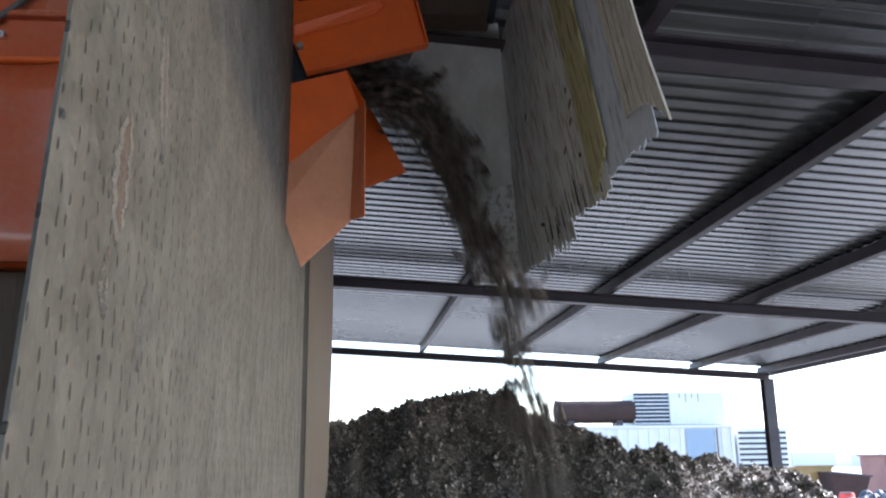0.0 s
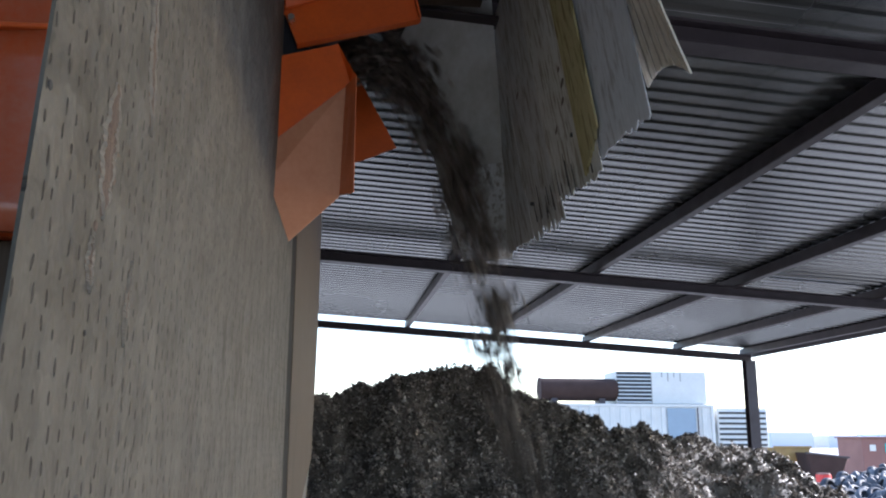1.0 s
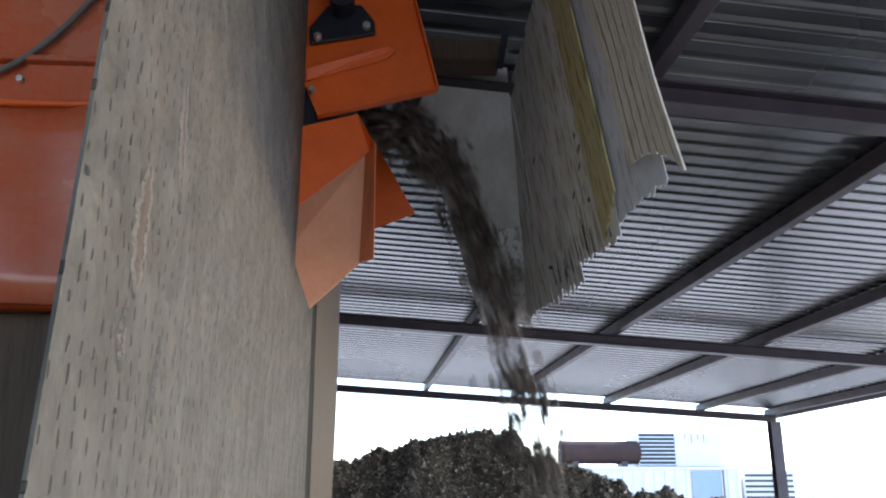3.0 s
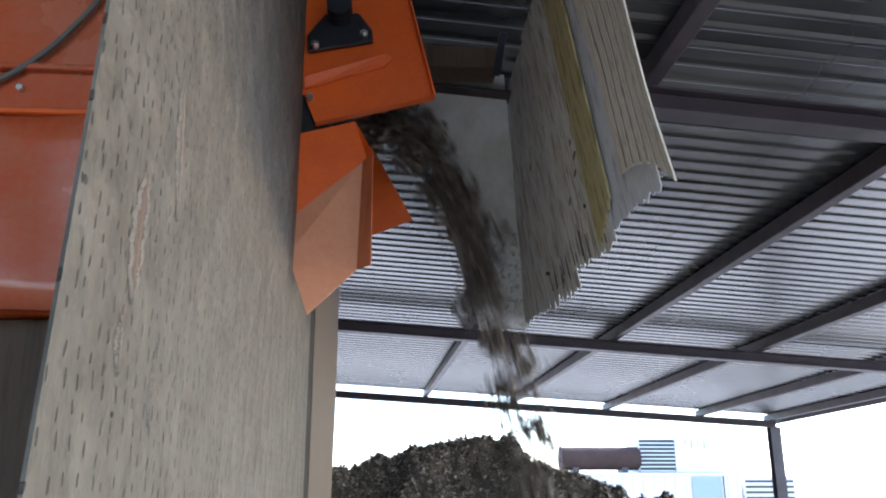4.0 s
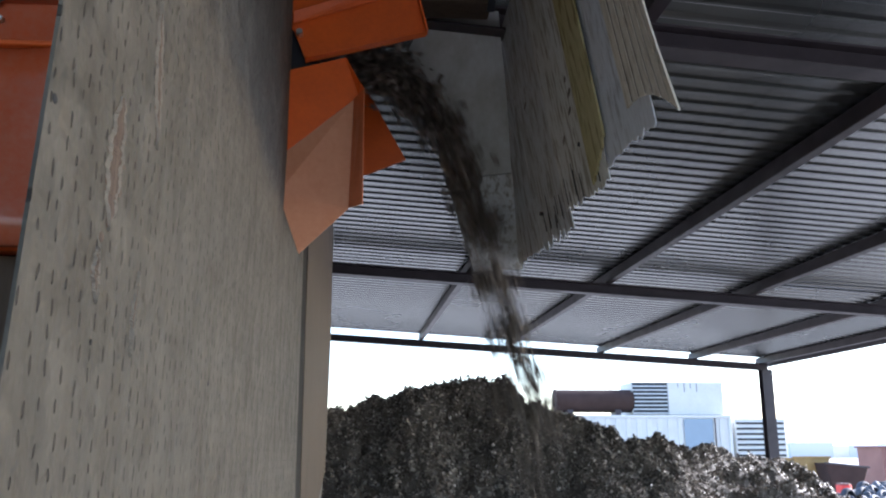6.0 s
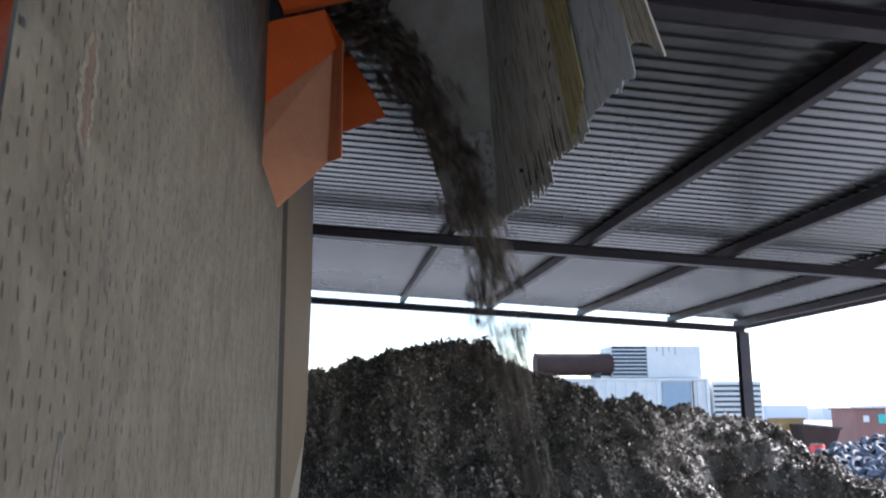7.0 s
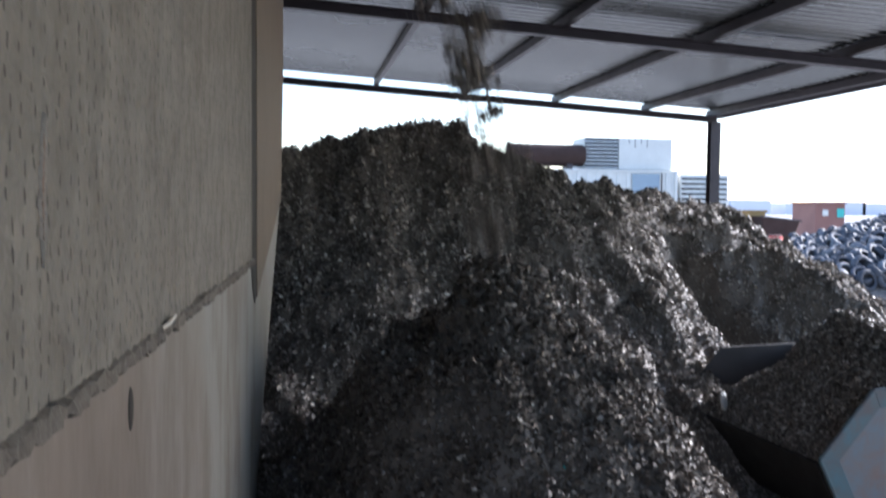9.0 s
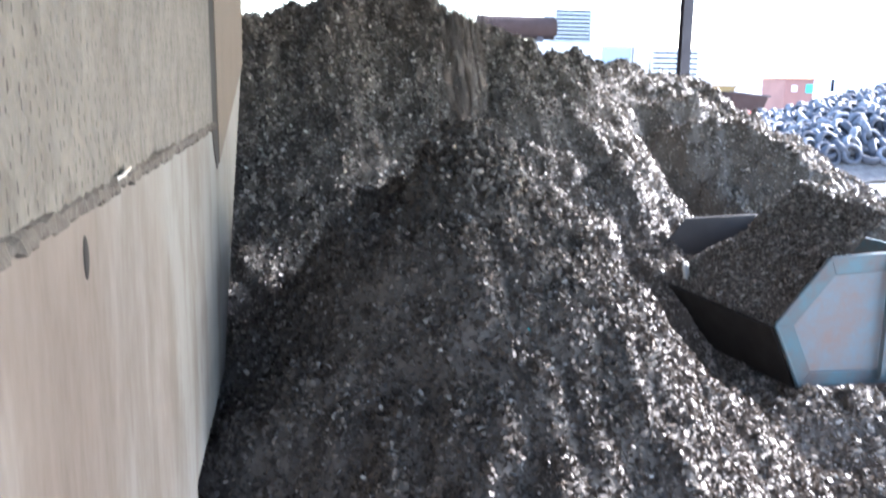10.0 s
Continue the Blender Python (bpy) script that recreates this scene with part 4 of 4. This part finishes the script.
# ---- beyond the shed ----
def far_yard():
    s = 44.0
    # rusty tank and the white units stacked on a container
    tank = thing("tank", "rusty brown cylindrical steel tank lying on a container", "tank", pose(0.213 * s, s + 0.4, 0))
    zc, r = 0.0570 * s - 0.02, 0.58
    part("shell", rod((0, 0, zc), (4.0, 0, zc), r, 28), M_RUST, tank)
    part("end_ring", rod((-0.06, 0, zc), (0.0, 0, zc), r + 0.04, 28), M_RUST, tank)
    part("saddle", box((0.5, -0.5, zc - 0.75), (0.8, 0.5, zc - 0.45)), M_STEEL, tank)
    part("saddle", box((3.0, -0.5, zc - 0.75), (3.3, 0.5, zc - 0.45)), M_STEEL, tank)
    zt, zb = 0.0815 * s - 0.14, 0.0437 * s - 0.14
    unit = thing("cooling_unit", "white louvred cooling unit on top of a container", "cooling unit", pose(0.3025 * s, s, 0))
    w1, w2 = 1.86, 4.8
    part("cabinet", box((0, 0.05, zb), (w2, 2.2, zt), 0.01), M_WHITE, unit)
    n = 8
    part("louvre_recess", box((0.04, 0.0, zb + 0.04), (w1, 0.05, zt - 0.04), 0), M_SLOT, unit)
    for k in range(n):
        z = zb + 0.05 + (zt - zb - 0.1) * k / n
        part("slat", slab([(0.02, -0.05, z), (w1, -0.05, z), (w1, 0.0, z + 0.06), (0.02, 0.0, z + 0.06)], (0, 0.01, 0.02)), M_WHITE, unit)
    part("front_panel", box((w1 + 0.02, -0.04, zb), (w2, 0.05, zt), 0.01), M_WHITE, unit)
    for k in range(4):
        part("streak", box((w1 + 0.55 + 0.33 * k, -0.046, zt - 0.30 - 0.2 * (k % 2)), (w1 + 0.58 + 0.33 * k, -0.04, zt - 0.05), 0), M_SLOT, unit)
    zc2 = zb - 0.03
    con = thing("shipping_container", "white steel shipping container with pale blue door", "container", pose(0.213 * s, s - 0.3, 0))
    part("shell", box((0, 0, GROUND), (0.4165 * s - 0.213 * s, 2.5, zc2), 0.02), M_WHITE, con)
    L = 0.4165 * s - 0.213 * s
    for k in range(16):
        x = 0.2 + k * (L - 0.3) / 16
        part("corrugation", box((x, -0.05, GROUND + 0.2), (x + 0.22, 0, zc2 - 0.16), 0.01), M_WHITE, con)
    part("top_rail", box((0, -0.07, zc2 - 0.14), (L, 0, zc2), 0.01), M_WHITE, con)
    part("door_panel", box((L - 2.5, -0.09, GROUND + 0.3), (L - 1.0, -0.05, zc2 - 0.2), 0.01), M_PALEBLUE, con)
    part("lock_rod", rod((L - 0.9, -0.12, GROUND + 0.3), (L - 0.9, -0.12, zc2 - 0.16), 0.035, 8), M_STEEL, con)
    part("corner_post", box((L - 0.16, -0.08, GROUND), (L, 0, zc2), 0.01), M_WHITE, con)
    x0 = 0.4231 * s
    rack = thing("louvred_container", "white container with rows of dark ventilation louvres", "container", pose(x0, s, 0))
    w3, zt3 = (0.4850 - 0.4231) * s, 0.0393 * s - 0.14
    part("shell", box((0, 0, GROUND), (w3, 2.4, zt3), 0.02), M_WHITE, rack)
    for k in range(11):
        z = zt3 - 0.30 - 0.27 * k
        part("louvre", box((0.10, -0.02, z), (w3 - 0.10, 0.0, z + 0.11), 0), M_SLOT, rack)
        part("slat", slab([(0.08, -0.06, z + 0.11), (w3 - 0.08, -0.06, z + 0.11), (w3 - 0.08, 0.0, z + 0.16), (0.08, 0.0, z + 0.16)], (0, 0.0, 0.02)), M_WHITE, rack)
    part("mullion", box((w3 * 0.62, -0.07, zt3 - 3.2), (w3 * 0.62 + 0.12, -0.02, zt3), 0.004), M_WHITE, rack)
    # sheds and machines by the tyre heap
    u = 46.0
    red = thing("red_shed", "dull red site hut with white and teal panels", "hut", pose(0.6005 * u, u, 0))
    w = (0.6398 - 0.6005) * u
    part("wall", box((0, 0, GROUND), (w, 2.5, 0.10), 0.02), M_RED, red)
    part("panel", box((0.42, -0.03, -0.59), (0.76, 0, -0.25), 0), M_WHITE, red)
    part("panel", box((1.31, -0.03, -0.67), (1.74, 0, -0.18), 0), M_TEAL, red)
    part("roof", box((-0.1, -0.1, 0.10), (w + 0.1, 2.6, 0.18), 0.01), M_RED, red)
    sk = thing("yellow_skip", "yellow rusty steel skip standing in the yard", "skip", pose(18.65, 38, 0))
    bm = slab([(0, 0, -0.35), (1.7, 0, -0.35), (1.4, 0, -1.3), (0.25, 0, -1.3)], (0, 1.6, 0), 0.02)
    part("body", bm, M_YELLOW, sk)
    part("rim", box((-0.04, -0.05, -0.38), (1.74, 0.03, -0.28), 0.01), M_YELLOW, sk)
    part("stand", box((0.3, 0.1, GROUND), (1.4, 1.5, -1.3)), M_STEEL, sk)
    sk2 = thing("dark_skip", "dark rusty open steel skip", "skip", pose(19.6, 37, 0))
    part("body", slab([(0, 0, -0.55), (1.9, 0, -0.75), (1.5, 0, -1.75), (0.2, 0, -1.6)], (0, 1.6, 0), 0.02), M_RUST, sk2)
    part("rim", slab([(-0.04, -0.05, -0.52), (1.95, -0.05, -0.72), (1.95, -0.05, -0.80), (-0.04, -0.05, -0.60)], (0, 0.08, 0)), M_STEEL, sk2)
    part("stand", box((0.3, 0.1, GROUND), (1.4, 1.5, -1.65)), M_STEEL, sk2)
    drum = thing("red_drum", "bright red plastic drum beside the tyre heap", "drum", pose(18.65, 34, 0))
    part("body", rod((0, 0, GROUND), (0, 0, -1.36), 0.29, 18), worn("red plastic", (0.75, 0.06, 0.05), (0.5, 0.04, 0.04), 0.4), drum)
    part("lid", rod((0, 0, -1.36), (0, 0, -1.30), 0.26, 18), M_RED, drum)
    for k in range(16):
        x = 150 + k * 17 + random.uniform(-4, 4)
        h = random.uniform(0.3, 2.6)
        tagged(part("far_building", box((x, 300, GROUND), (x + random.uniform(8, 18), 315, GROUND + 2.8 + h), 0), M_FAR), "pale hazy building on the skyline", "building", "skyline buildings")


# ---- the falling shreds ----
def clump_mesh(seed):
    rng = np.random.default_rng(seed)
    n = 90
    c = rng.normal(size=(n, 3)) * np.array([0.036, 0.034, 0.052])
    return chips(rng, c, 0.010 + 0.035 * rng.random(n) ** 2)


FALLING = []


def falling():
    meshes = []
    for k in range(8):
        v, f = clump_mesh(40 + k)
        o = raw_mesh("shred_clump", v, f, M_DUSTY)
        meshes.append(o.data)
        bpy.data.objects.remove(o)
    count = 620
    for k in range(count):
        ob = new("shred_clump", meshes[k % 8])
        tagged(ob, "falling clump of shredded tyre rubber", "shreds", "falling shreds", "stuff")
        FALLING.append((ob, -0.75 + 10.9 * (k + random.uniform(-0.6, 0.6)) / count))


def fall_rows(t0):
    x0, y0, z0 = 0.03 + random.gauss(0, 0.018), 3.35 + random.gauss(0, 0.04), 1.56 + random.gauss(0, 0.03)
    vx, vy = 1.27 + random.gauss(0, 0.085), 0.95 + random.gauss(0, 0.085)
    spin = Vector((random.uniform(-1, 1), random.uniform(-1, 1), random.uniform(-1, 1)))
    base = [random.uniform(0, 360) for _ in range(3)]
    rest_x = random.uniform(-3.2, -0.75)

    def at(s):
        if s < 0:
            x = x0 + 1.3 * s
            return (max(x, rest_x), y0, z0 + (max(x, rest_x) - x0) * 0.03, 0)
        return (x0 + vx * s, y0 + vy * s, z0 - 4.905 * s * s, s)
    land = 0.3
    while land < 0.9:
        x, y, z, _ = at(land)
        if z < cone_z(x, y) - 0.06:
            break
        land += 0.01
    lead = (x0 - rest_x) / 1.3
    times = [-lead, 0] + [land * k / 8 for k in range(1, 9)]
    rows = []
    for s in times:
        t = t0 + s
        x, y, z, a = at(s)
        rows.append((t, pose(x, y, z, *(b + 70 * a * w for b, w in zip(base, spin)))))
    inside = [r for r in rows if 0 < r[0] < 10]

    def state(t):
        x, y, z, a = at(min(max(t - t0, -lead), land))
        return pose(x, y, z, *(b + 70 * a * w for b, w in zip(base, spin)))
    return [(0, state(0.0))] + [r for r in inside if frame(r[0]) not in (frame(0), frame(10))] + [(10, state(10.0))]


SWING = [  # seconds, turn about x, y and z
    (0, 1.0, 0.3, -3.1), (0.2, 0.5, -0.7, -3.9), (0.4, -0.5, -1.1, -4.3), (0.6, -1.5, -2.1, -6.2), (0.8, -2.8, -2.4, -7.2), (1.0, -3.0, -3.0, -7.6), (1.2, -1.9, -1.7, -3.4),
    (1.4, -0.3, -0.8, -4.9), (1.6, -0.1, -0.4, -4.6), (2.0, 0.2, 0.2, -1.2), (2.5, 0.5, 0.5, 0.5), (4.5, 1.7, 0.9, 2.3), (5.5, 1.4, 0.2, 0.8), (7.0, 0.6, -1.6, -2.1), (7.4, 1.3, -1.4, 0.0), (8.2, 0.8, -0.5, 0.0), (10.0, 0.4, 0, 0)]


def motions():
    for ob, t0 in FALLING:
        walk(ob, fall_rows(t0))
    walk(plank, [(t, pose(*PIVOT, a, b, c)) for t, a, b, c in SWING])


yard()
shed()
plank_wall()
machine()
head_chute()
deflector()
plank = loose_plank()
heaps()
bucket()
scraps()
far_yard()
tyres()
falling()
motions()
